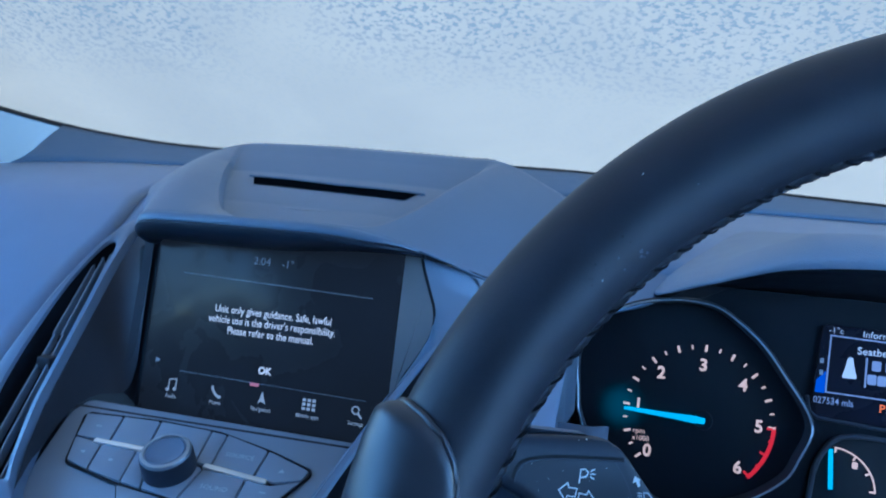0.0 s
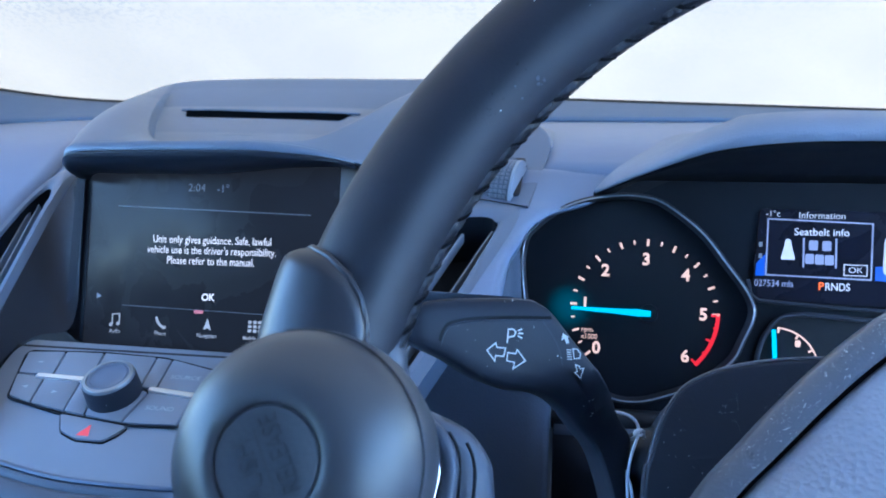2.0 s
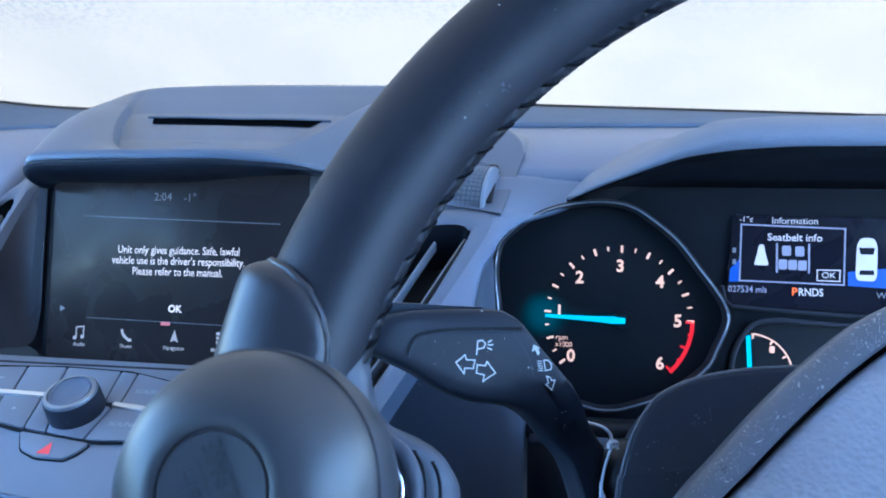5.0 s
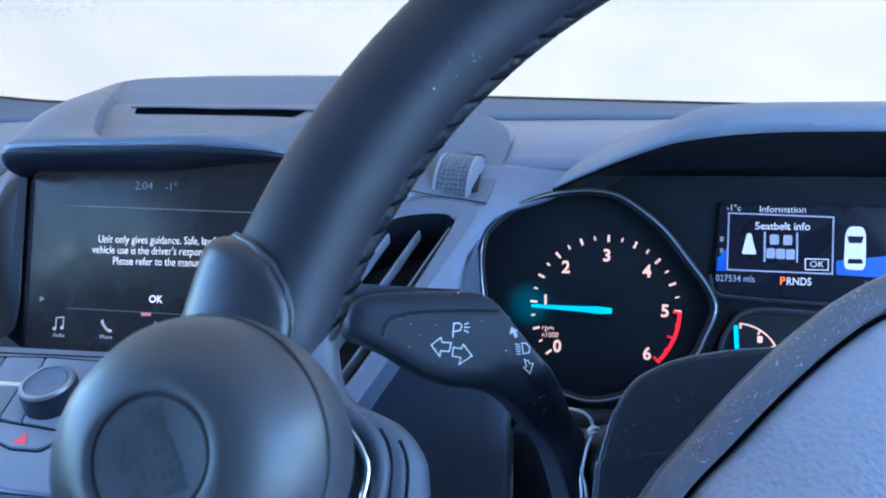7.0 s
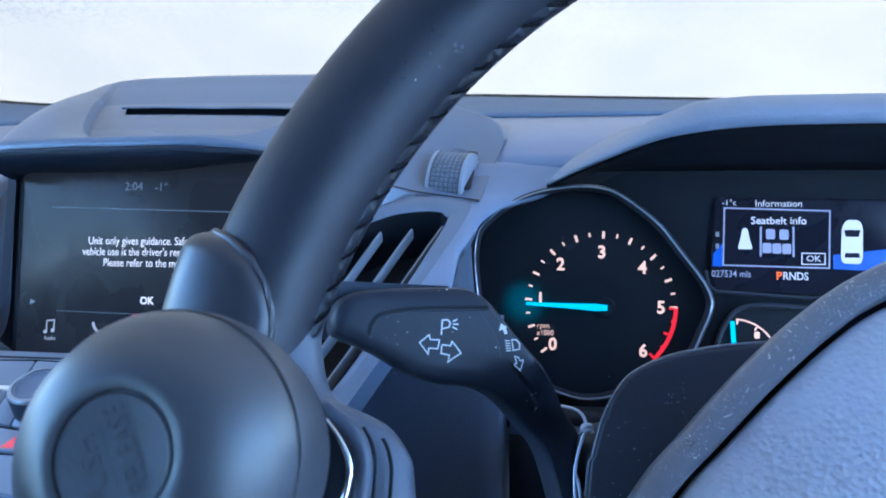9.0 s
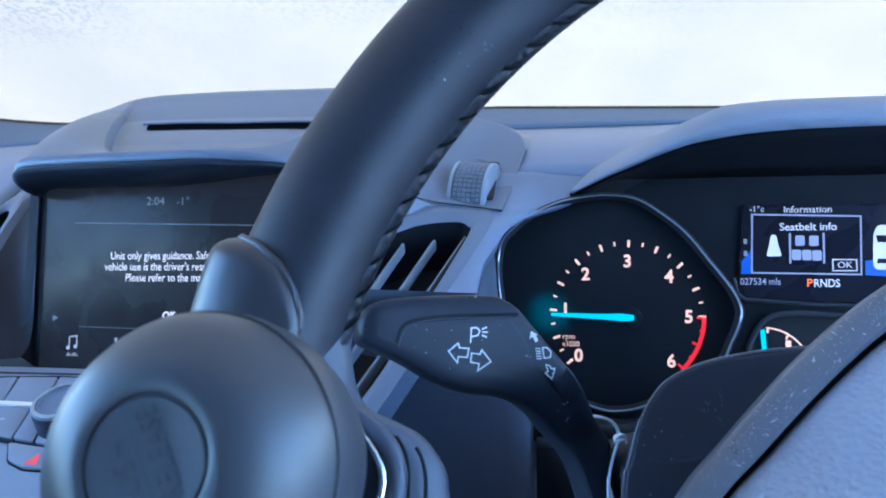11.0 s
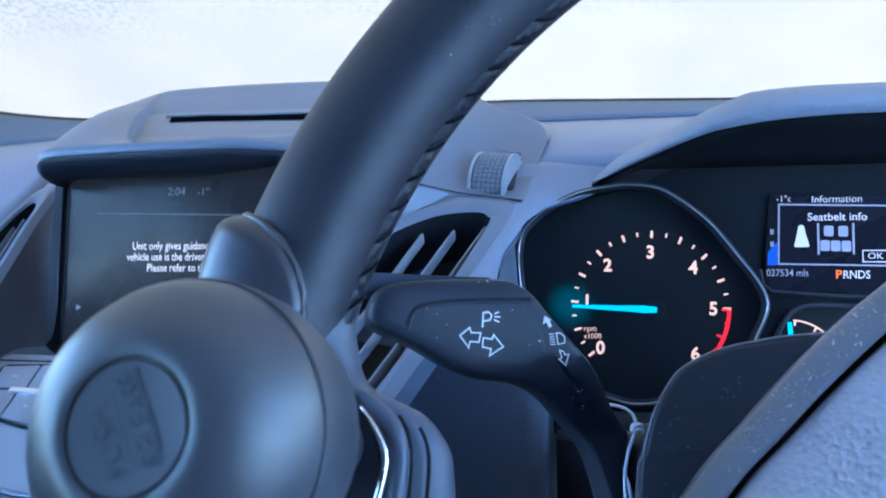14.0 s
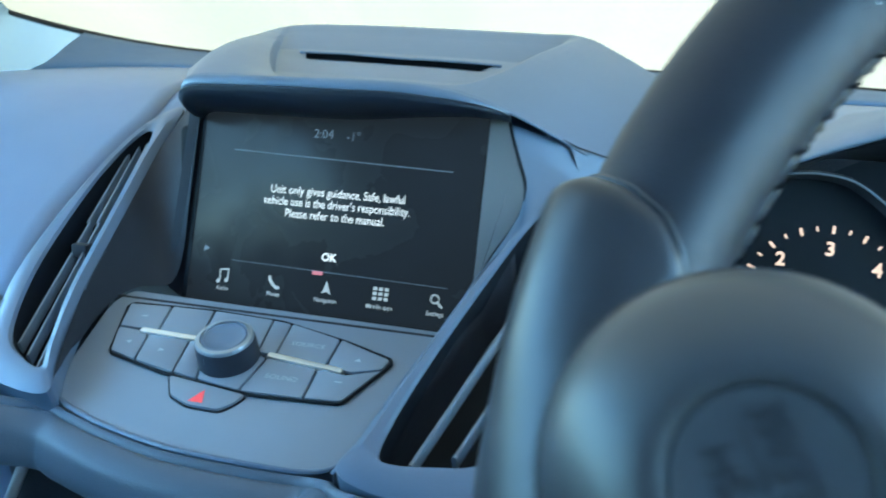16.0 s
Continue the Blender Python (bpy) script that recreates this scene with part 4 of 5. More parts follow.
part("glass", prism(round_poly([(-0.084, -0.062), (0.0803, -0.062), (0.0803, 0.062), (-0.084, 0.062)], 0.002), -0.012, 0.0, SCR, 0.0005), M_SCREEN, ts, "smeared black glass")
part("left_surround", prism([(-0.098, -0.050), (-0.0848, -0.058), (-0.0848, 0.056), (-0.096, 0.052)], -0.014, -0.004, SCR), M_WALL, console, "cheek beside the screen, darkened in colour for shade")
part("left_border", flat([(-0.0838, -0.06), (-0.0812, -0.06), (-0.0825, 0.06), (-0.0838, 0.06)], SCR, 0.0004), M_VOID, ts)
NOTICE = ["Unit only gives guidance. Safe, lawful", "vehicle use is the driver's responsibility.", "Please refer to the manual."]
for k, line in enumerate(NOTICE):
    # each word is laid out by its own width
    made = [words(w, 0.0066, Matrix(), "LEFT", wide=0.80, bold=0.004) for w in line.split()]
    span = [max(v.co.x for v in b.verts) for b in made]
    x = 0.0008 - (sum(span) + 0.0016 * (len(span) - 1)) / 2
    for b, w in zip(made, span):
        b.transform(SCR @ Matrix.Translation((x, 0.0092 - 0.0064 * k, 0.0006)))
        part("notice_word", b, G_SCREEN, ts, "white notice text")
        x += w + 0.0016
part("ok_text", words("OK", 0.0060, SCR @ Matrix.Translation((0.0008, -0.0254, 0.0006)), wide=0.95, bold=0.03), G_SCREEN, ts, "white key text")
part("clock_text", words("2:04", 0.0068, SCR @ Matrix.Translation((-0.0105, 0.0412, 0.0006))), G_DIM, ts, "grey clock digits")
part("temperature_text", words("-1\u00b0", 0.0068, SCR @ Matrix.Translation((0.0068, 0.0408, 0.0006))), G_DIM, ts, "grey temperature")
part("title_rule", stroke([(-0.0625, 0.0292), (0.0638, 0.0262)], 0.0006, SCR, 0.0006), G_RULE, ts)
part("key_rule", stroke([(-0.0560, -0.0322), (0.0675, -0.0345)], 0.0004, SCR, 0.0006), G_RULE, ts)
part("marker", prism(round_poly([(-0.0078, -0.0352), (-0.0018, -0.0352), (-0.0018, -0.0332), (-0.0078, -0.0332)], 0.0009), 0.0003, 0.0006, SCR), G_PINK, ts, "small red marker")
part("side_symbol", flat([(-0.0735, -0.0290), (-0.0700, -0.0272), (-0.0735, -0.0254)], SCR, 0.0006), G_DIM, ts)
for x, nm in ((-0.0597, "Audio"), (-0.0292, "Phone"), (0.0014, "Navigation"), (0.0320, "Mobile apps"), (0.0625, "Settings")):
    y = -0.0418
    m = SCR @ Matrix.Translation((x, y, 0.0006))
    if nm == "Audio":
        bm = stroke([(-0.0022, -0.0028), (-0.0022, 0.0036), (0.0026, 0.0042), (0.0026, -0.0020)], 0.0008, m)
        flat(arc(-0.0030, -0.0028, 0.0012, 0, 330, 12), m, 0, bm)
        flat(arc(0.0018, -0.0020, 0.0012, 0, 330, 12), m, 0, bm)
    elif nm == "Phone":
        bm = stroke([(-0.0030, 0.0034), (-0.0026, 0.0012), (-0.0006, -0.0014), (0.0018, -0.0030), (0.0034, -0.0026)], 0.0016, m)
    elif nm == "Navigation":
        bm = flat([(0, 0.0042), (-0.0026, -0.0032), (0, -0.0018)], m)
        flat([(0, 0.0042), (0, -0.0018), (0.0026, -0.0032)], m, 0, bm)
    elif nm == "Mobile apps":
        bm = bmesh.new()
        for i in range(3):
            for j in range(3):
                cx, cy = (i - 1) * 0.0032, (j - 1) * 0.0026 + 0.0004
                flat([(cx - 0.0011, cy - 0.0009), (cx + 0.0011, cy - 0.0009), (cx + 0.0011, cy + 0.0009), (cx - 0.0011, cy + 0.0009)], m, 0, bm)
    else:
        bm = stroke(arc(-0.0008, 0.0012, 0.0022, 0, 345, 16), 0.0008, m)
        stroke([(0.0008, -0.0006), (0.0034, -0.0032)], 0.0012, m, 0, False, bm)
    part("menu_symbol", bm, G_ICON, ts, "pale menu symbol")
    part("menu_caption", words(nm, 0.0034, SCR @ Matrix.Translation((x, y - 0.0066, 0.0006)), wide=0.9, bold=0.01), G_ICON, ts, "small pale caption")
CHEEK = [(0.0800, -0.0400), (0.0864, -0.0203), (0.0955, -0.0040), (0.1008, 0.0070), (0.1024, 0.0160), (0.1012, 0.0250), (0.0975, 0.0345), (0.0925, 0.0475), (0.0900, 0.056)]
part("right_surround", prism([(0.0808, -0.040)] + [p.to_2d() for p in smooth_curve([(*p, 0) for p in CHEEK], 30)] + [(0.0808, 0.056)], -0.012, 0.0006, SCR), M_CHEEK, console, "matt grey cheek beside the screen")
part("cheek_edge", tube([SCR @ Vector((p.x + 0.0004, p.y, 0.0004)) for p in smooth_curve([(*p, 0) for p in CHEEK], 30)], 0.0009, 8), M_VOID, console, "dark joint round the cheek")


def flank_fill(u, v):
    """Satin skin between the cheek of the screen and the ridge of the vent."""
    z = 1.060 + 0.079 * v
    y = 0.6145 + 0.24 * (z - 1.087) - 0.001
    a = Vector((lerp([(1.060, 0.082), (1.067, 0.0864), (1.083, 0.0955), (1.094, 0.1008), (1.103, 0.1024), (1.111, 0.1012), (1.121, 0.0975), (1.133, 0.0925), (1.14, 0.0905)], z), y, z))
    yb = 0.548 + 0.114 * v
    b = Vector((lerp([(0.511, 0.079), (0.568, 0.094), (0.612, 0.1115), (0.643, 0.126), (0.662, 0.146)], yb), yb, 1.11 + 0.5 * (yb - 0.645) + 0.0015))
    p = a.lerp(b, u)
    p.z += 0.0008 * math.sin(math.pi * u)
    return p


part("cheek_skin", sheet(flank_fill, 8, 40), M_FLANK, console)

# ---- instrument cluster ----
cl = thing("instrument_cluster", (0.38, 0.68, 0.99), "instrument cluster with a lit rev counter and a small colour display", "instrument cluster")
FACE = fr((0.2620, 0.6685, 1.0530), (0, -1, 0.22))


EDGE = [(0.2285, 1.1236), (0.2350, 1.1270), (0.245, 1.1325), (0.266, 1.1423), (0.2804, 1.1484), (0.2943, 1.1530), (0.322, 1.1572), (0.350, 1.1587), (0.385, 1.1590)]
FRONT_Y = [(0.2285, 0.6720), (0.2350, 0.6600), (0.245, 0.650), (0.266, 0.636), (0.2804, 0.630), (0.2943, 0.6255), (0.322, 0.622), (0.385, 0.6215)]
RISE = [(0.2285, 0.0012), (0.240, 0.0052), (0.268, 0.0075), (0.2986, 0.0125), (0.3117, 0.0152), (0.358, 0.0147), (0.385, 0.0145)]


def half(x):
    """The cowl is alike on both sides of the cluster."""
    return 0.385 - abs(x - 0.385)


def hood_edge(x):
    return ease(EDGE, half(x))


def arch(u, v):
    x = 0.2285 + 0.3130 * u
    e, h, y0 = hood_edge(x), ease(RISE, half(x)), ease(FRONT_Y, half(x))
    dy = ease([(0, 0.010), (0.05, 0.002), (0.12, 0.0), (0.25, 0.007), (0.4, 0.030), (0.6, 0.085), (0.8, 0.15), (1, 0.21)], v)
    dz = ease([(0, 0.0), (0.05, -0.05), (0.12, 0.25), (0.25, 0.72), (0.4, 1.0), (0.6, 1.02), (0.8, 0.8), (1, 0.2)], v)
    y = y0 + dy
    z = e + h * dz
    if v > 0.4:
        f = ((v - 0.4) / 0.6) ** 1.6
        z = z * (1 - f) + (profile(y) - 0.006) * f
    return Vector((x, y, z))


part("cowl", sheet(arch, 80, 48), M_COWLPAD, cl, "padded grained cowl over the dials", thick=0.0012)


def housing(u, v):
    x = 0.2285 + 0.3130 * u
    e = hood_edge(x)
    a = Vector((x, ease(FRONT_Y, half(x)) + 0.009, e + 0.0005))
    zb = min(e - 0.006, 1.132)
    b = Vector((x, 0.6685 + 0.22 * (zb - 1.053) + 0.004, zb))
    return a.lerp(b, v)


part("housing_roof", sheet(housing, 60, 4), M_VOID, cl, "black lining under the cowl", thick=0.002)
part("face_panel", prism(round_poly([(-0.078, -0.075), (0.32, -0.075), (0.32, 0.05), (0.22, 0.085), (0.02, 0.085), (-0.05, 0.045), (-0.078, 0.02)], 0.02), -0.012, -0.004, FACE), M_VOID, cl, "black dial panel")
part("lower_lip", tube([FACE @ Vector((x, -0.067 - 0.02 * (x - 0.12) ** 2, 0.018)) for x in [-0.078 + 0.02 * i for i in range(20)]], 0.007, 10), M_BLACK, cl)

# rev counter
BZ = [(-0.0745, 0.0046), (-0.0762, 0.0185), (-0.0765, 0.0300), (-0.0745, 0.0410), (-0.0695, 0.0476), (-0.0580, 0.0570), (-0.0413, 0.0645), (-0.0256, 0.0676), (-0.0110, 0.0684), (0.0044, 0.0658),
      (0.0186, 0.0570), (0.0327, 0.0449), (0.0455, 0.0284), (0.0563, 0.0139), (0.0612, 0.0032), (0.0606, -0.0048), (0.0560, -0.0161), (0.0490, -0.0298), (0.0300, -0.0445), (0.0075, -0.0536),
      (-0.0060, -0.0566), (-0.0197, -0.0552), (-0.0450, -0.0450), (-0.0640, -0.0250), (-0.0725, -0.0080)]
bz = [q.to_2d() for q in smooth_curve([(*p, 0) for p in BZ], 120, True)]
tach = part("rev_counter", prism(bz, -0.006, -0.0015, FACE), M_DIAL, cl, "black rev counter dial")


def bezel_ring(inset, h):
    c = Vector((-0.004, 0.004))
    return [FACE @ Vector((*(p - (p - c).normalized() * inset), h)) for p in bz]


part("bezel", loft([bezel_ring(-0.0020, -0.003), bezel_ring(-0.0018, 0.0095), bezel_ring(-0.0011, 0.0122), bezel_ring(0.0, 0.0125), bezel_ring(0.0010, 0.0105), bezel_ring(0.0014, -0.0015)]), M_WALL, tach, "dark bezel below its painted highlight")
# highlight along the dark bezel made as a silver ring
part("bezel_highlight", tube([p for p in bezel_ring(0.0002, 0.0128)], 0.0006, 6, True), M_EDGE, tach, "thin silver ring standing for the bezel's highlight")


def dial_angle(rpm):
    return 219.5 - rpm * 43.9


DC = Vector((-0.0014, -0.0024))
for i in range(21):
    rpm = i * 0.25
    a = radians(dial_angle(rpm))
    big = i % 2 == 0
    r0, r1, w = (0.0409, 0.0452, 0.0015) if big else (0.0421, 0.0447, 0.0011)
    d = Vector((math.cos(a), math.sin(a)))
    part("tick", stroke([d * r0 + DC, d * r1 + DC], w, FACE, -0.0008), G_TICK, tach)
for i, at in enumerate([(-0.0295, -0.0264), (-0.0372, 0.0010), (-0.0252, 0.0222), (-0.0006, 0.0299), (0.0234, 0.0208), (0.0343, -0.0028), (0.0241, -0.0288)]):
    part("numeral", words(str(i), 0.0104, FACE @ Matrix.Translation((*at, -0.0008)), wide=0.97, bold=0.03), G_TICK, tach)
part("red_zone", stroke(arc(DC.x, DC.y, 0.0443, dial_angle(4.98), dial_angle(6.02), 20), 0.0024, FACE, -0.0008), G_RED, tach, "red limit band")
for rpm, r0 in ((5.5, 0.0402), (5.02, 0.0402), (5.99, 0.0402), (5.25, 0.0424), (5.75, 0.0424)):
    d = Vector((math.cos(radians(dial_angle(rpm))), math.sin(radians(dial_angle(rpm)))))
    part("red_tick", stroke([d * r0 + DC, d * 0.0436 + DC], 0.0014, FACE, -0.0007), G_RED, tach)
part("unit_text", words("rpm", 0.0046, FACE @ Matrix.Translation((-0.0392, -0.0150, -0.0008)), align="LEFT"), G_TICK, tach)
part("unit_text", words("x1000", 0.0046, FACE @ Matrix.Translation((-0.0392, -0.0194, -0.0008)), align="LEFT", wide=0.9), G_TICK, tach)
# pointer's spilled light painted as a self-glowing disc that fades outwards
M_HALO = mat("dial face with a painted glow round the pointer tip", (0.004, 0.007, 0.013), 0.5, spec=0.25)
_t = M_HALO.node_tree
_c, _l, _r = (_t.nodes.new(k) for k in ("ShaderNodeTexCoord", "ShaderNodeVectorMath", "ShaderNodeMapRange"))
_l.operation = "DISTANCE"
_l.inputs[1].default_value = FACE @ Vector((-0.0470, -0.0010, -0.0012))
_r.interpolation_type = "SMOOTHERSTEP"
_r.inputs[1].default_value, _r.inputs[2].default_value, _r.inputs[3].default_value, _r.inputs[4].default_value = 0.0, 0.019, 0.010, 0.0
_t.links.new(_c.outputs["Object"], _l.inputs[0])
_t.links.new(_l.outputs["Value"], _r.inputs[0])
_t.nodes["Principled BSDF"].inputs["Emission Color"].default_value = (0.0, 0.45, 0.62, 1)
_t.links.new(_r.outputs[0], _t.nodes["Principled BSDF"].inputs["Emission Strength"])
part("pointer_glow", flat(arc(-0.0470, -0.0010, 0.0200, 0, 348, 30), FACE, -0.0012), M_HALO, tach, "glowing disc painted as cyan light round the pointer tip")
na = radians(178)
nd, nn = Vector((math.cos(na), math.sin(na))), Vector((-math.sin(na), math.cos(na)))
NP = Vector((0.0018, -0.0034))
part("pointer", prism([NP + a * nd + b * nn for a, b in ((-0.001, 0.0016), (0.006, 0.0022), (0.018, 0.0016), (0.0475, 0.0009), (0.0475, -0.0009), (0.018, -0.0016), (0.006, -0.0022), (-0.001, -0.0016))],
                     0.001, 0.003, FACE), G_NEEDLE, tach, "cyan lit pointer")
part("pointer_hub", revolve([(0.0, -0.001), (0.006, -0.001), (0.0055, 0.0008), (0.0, 0.001)], FACE @ Matrix.Translation((*NP, 0)), 32), M_VOID, tach)

# colour display
DX = 0.0625
part("display", prism(round_poly([(DX - 0.0005, 0.0085), (DX + 0.122, 0.0045), (DX + 0.122, 0.062), (DX + 0.0035, 0.0635)], 0.003), -0.004, -0.001, FACE, 0.0003), M_DISPLAY, cl, "dark colour display")
D = lambda x, y: FACE @ Matrix.Translation((x - 0.2620, (y - 1.0530) * 1.024, -0.0006))
dsp = bpy.data.objects["display"]
win = [(0.3318, 1.0757), (0.3908, 1.0747), (0.3913, 1.1072), (0.3325, 1.1088)]
part("window_frame", stroke([(x - 0.262, (y - 1.053) * 1.024) for x, y in win], 0.0009, FACE, -0.0006, True), G_FRAME, dsp, "pale window outline")
part("heading_text", words("Information", 0.0056, D(0.3630, 1.1112)), G_TEXT, dsp)
part("temperature_text", words("-1\u00b0c", 0.0050, D(0.3352, 1.1118)), G_TEXT, dsp)
part("message_text", words("Seatbelt info", 0.0062, D(0.3630, 1.1014), bold=0.01), G_TEXT, dsp)
for i, (x, y) in enumerate([(0.3585, 1.0938), (0.3660, 1.0936), (0.3565, 1.0858), (0.3620, 1.0856), (0.3675, 1.0854)]):
    part("seat_symbol", prism(round_poly([(x - 0.262 + a, (y - 1.053) * 1.024 + b) for a, b in ((-0.0025, -0.003), (0.0025, -0.003), (0.0025, 0.003), (-0.0025, 0.003))], 0.0012), -0.001, -0.0006, FACE), G_FRAME, dsp)
for x in (0.3530, 0.3712):
    part("belt_bar", stroke([(x - 0.262, 0.0285), (x - 0.262, 0.0462)], 0.0011, FACE, -0.0006), G_FRAME, dsp)
part("belt_symbol", prism(round_poly([(x - 0.262, (y - 1.053) * 1.024) for x, y in [(0.3400, 1.0850), (0.3485, 1.0850), (0.3465, 1.0920), (0.3455, 1.0972), (0.3428, 1.0972), (0.3418, 1.0920)]], 0.0014), -0.001, -0.0006, FACE), G_TEXT, dsp, "pale belt warning shape")
part("ok_frame", stroke([(x - 0.262, (y - 1.053) * 1.024) for x, y in [(0.3758, 1.0768), (0.3885, 1.0768), (0.3885, 1.0830), (0.3758, 1.0830)]], 0.0006, FACE, -0.0006, True), G_TEXT, dsp)
part("ok_text", words("OK", 0.0050, D(0.3822, 1.0799), wide=1.1), G_TEXT, dsp)
part("odometer_text", words("027534 mls", 0.0056, D(0.3252, 1.0706), align="LEFT", wide=0.86, bold=0.008), G_FRAME, dsp, "distance reading")
part("selector_text", words("P", 0.0066, D(0.3615, 1.0698), align="LEFT", bold=0.02), G_ORANGE, dsp, "orange selected gear letter")
part("selector_text", words("RNDS", 0.0064, D(0.3652, 1.0697), align="LEFT", wide=0.86, bold=0.012), G_TEXT, dsp, "pale gear letters")
part("heading_letter", words("W", 0.0056, D(0.4115, 1.0690)), G_DIM, dsp)
part("blue_corner", flat([(0.3258 - 0.262, 0.0225), (0.3312 - 0.262, 0.0225), (0.3314 - 0.262, 0.036), (0.3262 - 0.262, 0.030)], FACE, -0.0007), G_BLUE, dsp)
part("blue_corner", flat([(0.393 - 0.262, 0.0218), (0.422 - 0.262, 0.0205), (0.422 - 0.262, 0.0335), (0.393 - 0.262, 0.030)], FACE, -0.0007), G_BLUE, dsp)
car = [(x - 0.262, (y - 1.053) * 1.024) for x, y in [(0.3985, 1.0775), (0.4075, 1.0772), (0.4090, 1.0800), (0.4092, 1.0975), (0.4075, 1.1020), (0.4000, 1.1022), (0.3978, 1.0975), (0.3972, 1.0800)]]
cs = part("car_symbol", prism(round_poly(car, 0.003), -0.001, -0.0006, FACE), G_TEXT, dsp, "pale car outline seen from above")
part("car_glass", flat([(0.3988 - 0.262, 0.0445), (0.4078 - 0.262, 0.0445), (0.4068 - 0.262, 0.0405), (0.3998 - 0.262, 0.0405)], FACE, -0.0004), M_DISPLAY, cs)
part("car_glass", flat([(0.3990 - 0.262, 0.0285), (0.4075 - 0.262, 0.0285), (0.4070 - 0.262, 0.0312), (0.3995 - 0.262, 0.0312)], FACE, -0.0004), M_DISPLAY, cs)
part("list_mark", flat([(0.3275 - 0.262, 0.040), (0.3295 - 0.262, 0.040), (0.3295 - 0.262, 0.043), (0.3275 - 0.262, 0.043)], FACE, -0.0006), G_DIM, dsp)
part("list_mark", flat([(0.3275 - 0.262, 0.033), (0.3295 - 0.262, 0.033), (0.3295 - 0.262, 0.036), (0.3275 - 0.262, 0.036)], FACE, -0.0006), G_DIM, dsp)
part("display_ledge", tube([FACE @ Vector((x, y, 0.0)) for x, y in ((0.0595, 0.020), (0.0615, 0.011), (0.066, 0.0075), (0.10, 0.0055), (0.19, 0.002))], 0.0012, 8), M_WALL, cl)

# small gauges below the display
GB = round_poly([(0.0625, -0.055), (0.0660, -0.018), (0.0760, -0.002), (0.0900, 0.0005), (0.1500, -0.003), (0.1650, -0.010), (0.172, -0.055)], 0.009, 6)
gg = part("fuel_gauge", prism(GB, -0.006, -0.0015, FACE), M_DIAL, cl, "black fuel and temperature gauge")
part("bezel", tube([FACE @ Vector((*p, 0.004)) for p in GB], 0.0016, 8, True), M_WALL, gg, "dark bezel")
FC = (0.0762, -0.0330)
part("scale", stroke(arc(*FC, 0.0245, 88, 2, 20), 0.0010, FACE, -0.0006), G_TICK, gg)
for a in (86, 58, 30, 4):
    d = Vector((math.cos(radians(a)), math.sin(radians(a))))
    part("tick", stroke([Vector(FC) + d * 0.0215, Vector(FC) + d * 0.0245], 0.0012, FACE, -0.0006), G_TICK, gg)
part("pump_symbol", prism(round_poly([(0.0875, -0.0195), (0.0905, -0.0195), (0.0905, -0.0155), (0.0875, -0.0155)], 0.001), -0.0015, -0.0008, FACE), G_TICK, gg)
part("pointer", stroke([(0.0762, -0.0330), (0.0748, -0.0095)], 0.0026, FACE, 0.001), G_NEEDLE, gg, "cyan lit pointer")
part("scale", stroke(arc(0.1480, -0.0330, 0.0245, 178, 92, 20), 0.0014, FACE, -0.0006), G_TICK, gg)

# ---- steering column cowl and stalk ----
TILT = radians(23.57)
YAW = -0.0449
WU = Vector((math.cos(YAW), math.sin(YAW), 0))
WV = Vector((-math.sin(YAW) * math.sin(TILT), math.cos(YAW) * math.sin(TILT), math.cos(TILT)))
WN = WU.cross(WV)
WHEEL = Matrix((WU, WV, WN)).transposed().to_4x4()
WHEEL.translation = Vector((0.3400, 0.3594, 1.0741))

cowl = thing("column_cowl", (0.33, 0.50, 1.0), "dark dusty plastic steering column cowl", "column cowl")
CW = fr((0.28, 0.45, 1.07), WN, WU)
cw = [(-0.0330, -0.110), (-0.0304, -0.030), (-0.0287, -0.0185), (-0.0269, -0.0105), (-0.0248, -0.0038), (-0.0205, 0.0045), (-0.0155, 0.0101), (-0.0058, 0.0154), (0.0060, 0.0188), (0.020, 0.0212), (0.040, 0.0225), (0.085, 0.022), (0.110, 0.012), (0.128, -0.010), (0.135, -0.110)]
cwo = [q.to_2d() for q in smooth_curve([(*p, 0) for p in cw], 320)]
part("upper_shell", prism([p for p in cwo if p.y > -0.040], -0.16, 0.0, CW, 0.0022, 3), M_COWL, cowl, "dusty upper half shell")
part("lower_shell", prism([p for p in cwo if p.y < -0.038] , -0.16, -0.001, CW, 0.0022, 3), M_COWL, cowl, "lower half shell")
part("edge_bead", tube([CW @ Vector((*p, -0.0012)) for p in cwo], 0.0007, 6), M_RING, cowl, "thin lighter moulded edge")

rnd = random.Random(9)
grit = bmesh.new()
for _ in range(130):
    c = CW @ Vector((rnd.uniform(-0.026, 0.05), rnd.uniform(-0.05, 0.012), 0.00015))
    r = rnd.choice((0.00005, 0.00007, 0.00009, 0.00014))
    grit.faces.new([grit.verts.new(c + WU * p * r + WV * q * r) for p, q in ((-1, -1), (1, -1), (1, 1), (-1, 1))])
tagged(part("dust", grit, M_DUST, cowl, "scattered pale dust"), kind="stuff")

stalk = thing("indicator_stalk", (0.245, 0.48, 1.05), "black indicator stalk with white lamp and arrow symbols", "indicator stalk")
ST = fr((0.1987, 0.4465, 1.0887), (0.5, -1, 0.36), (0.894, 0.447, 0))
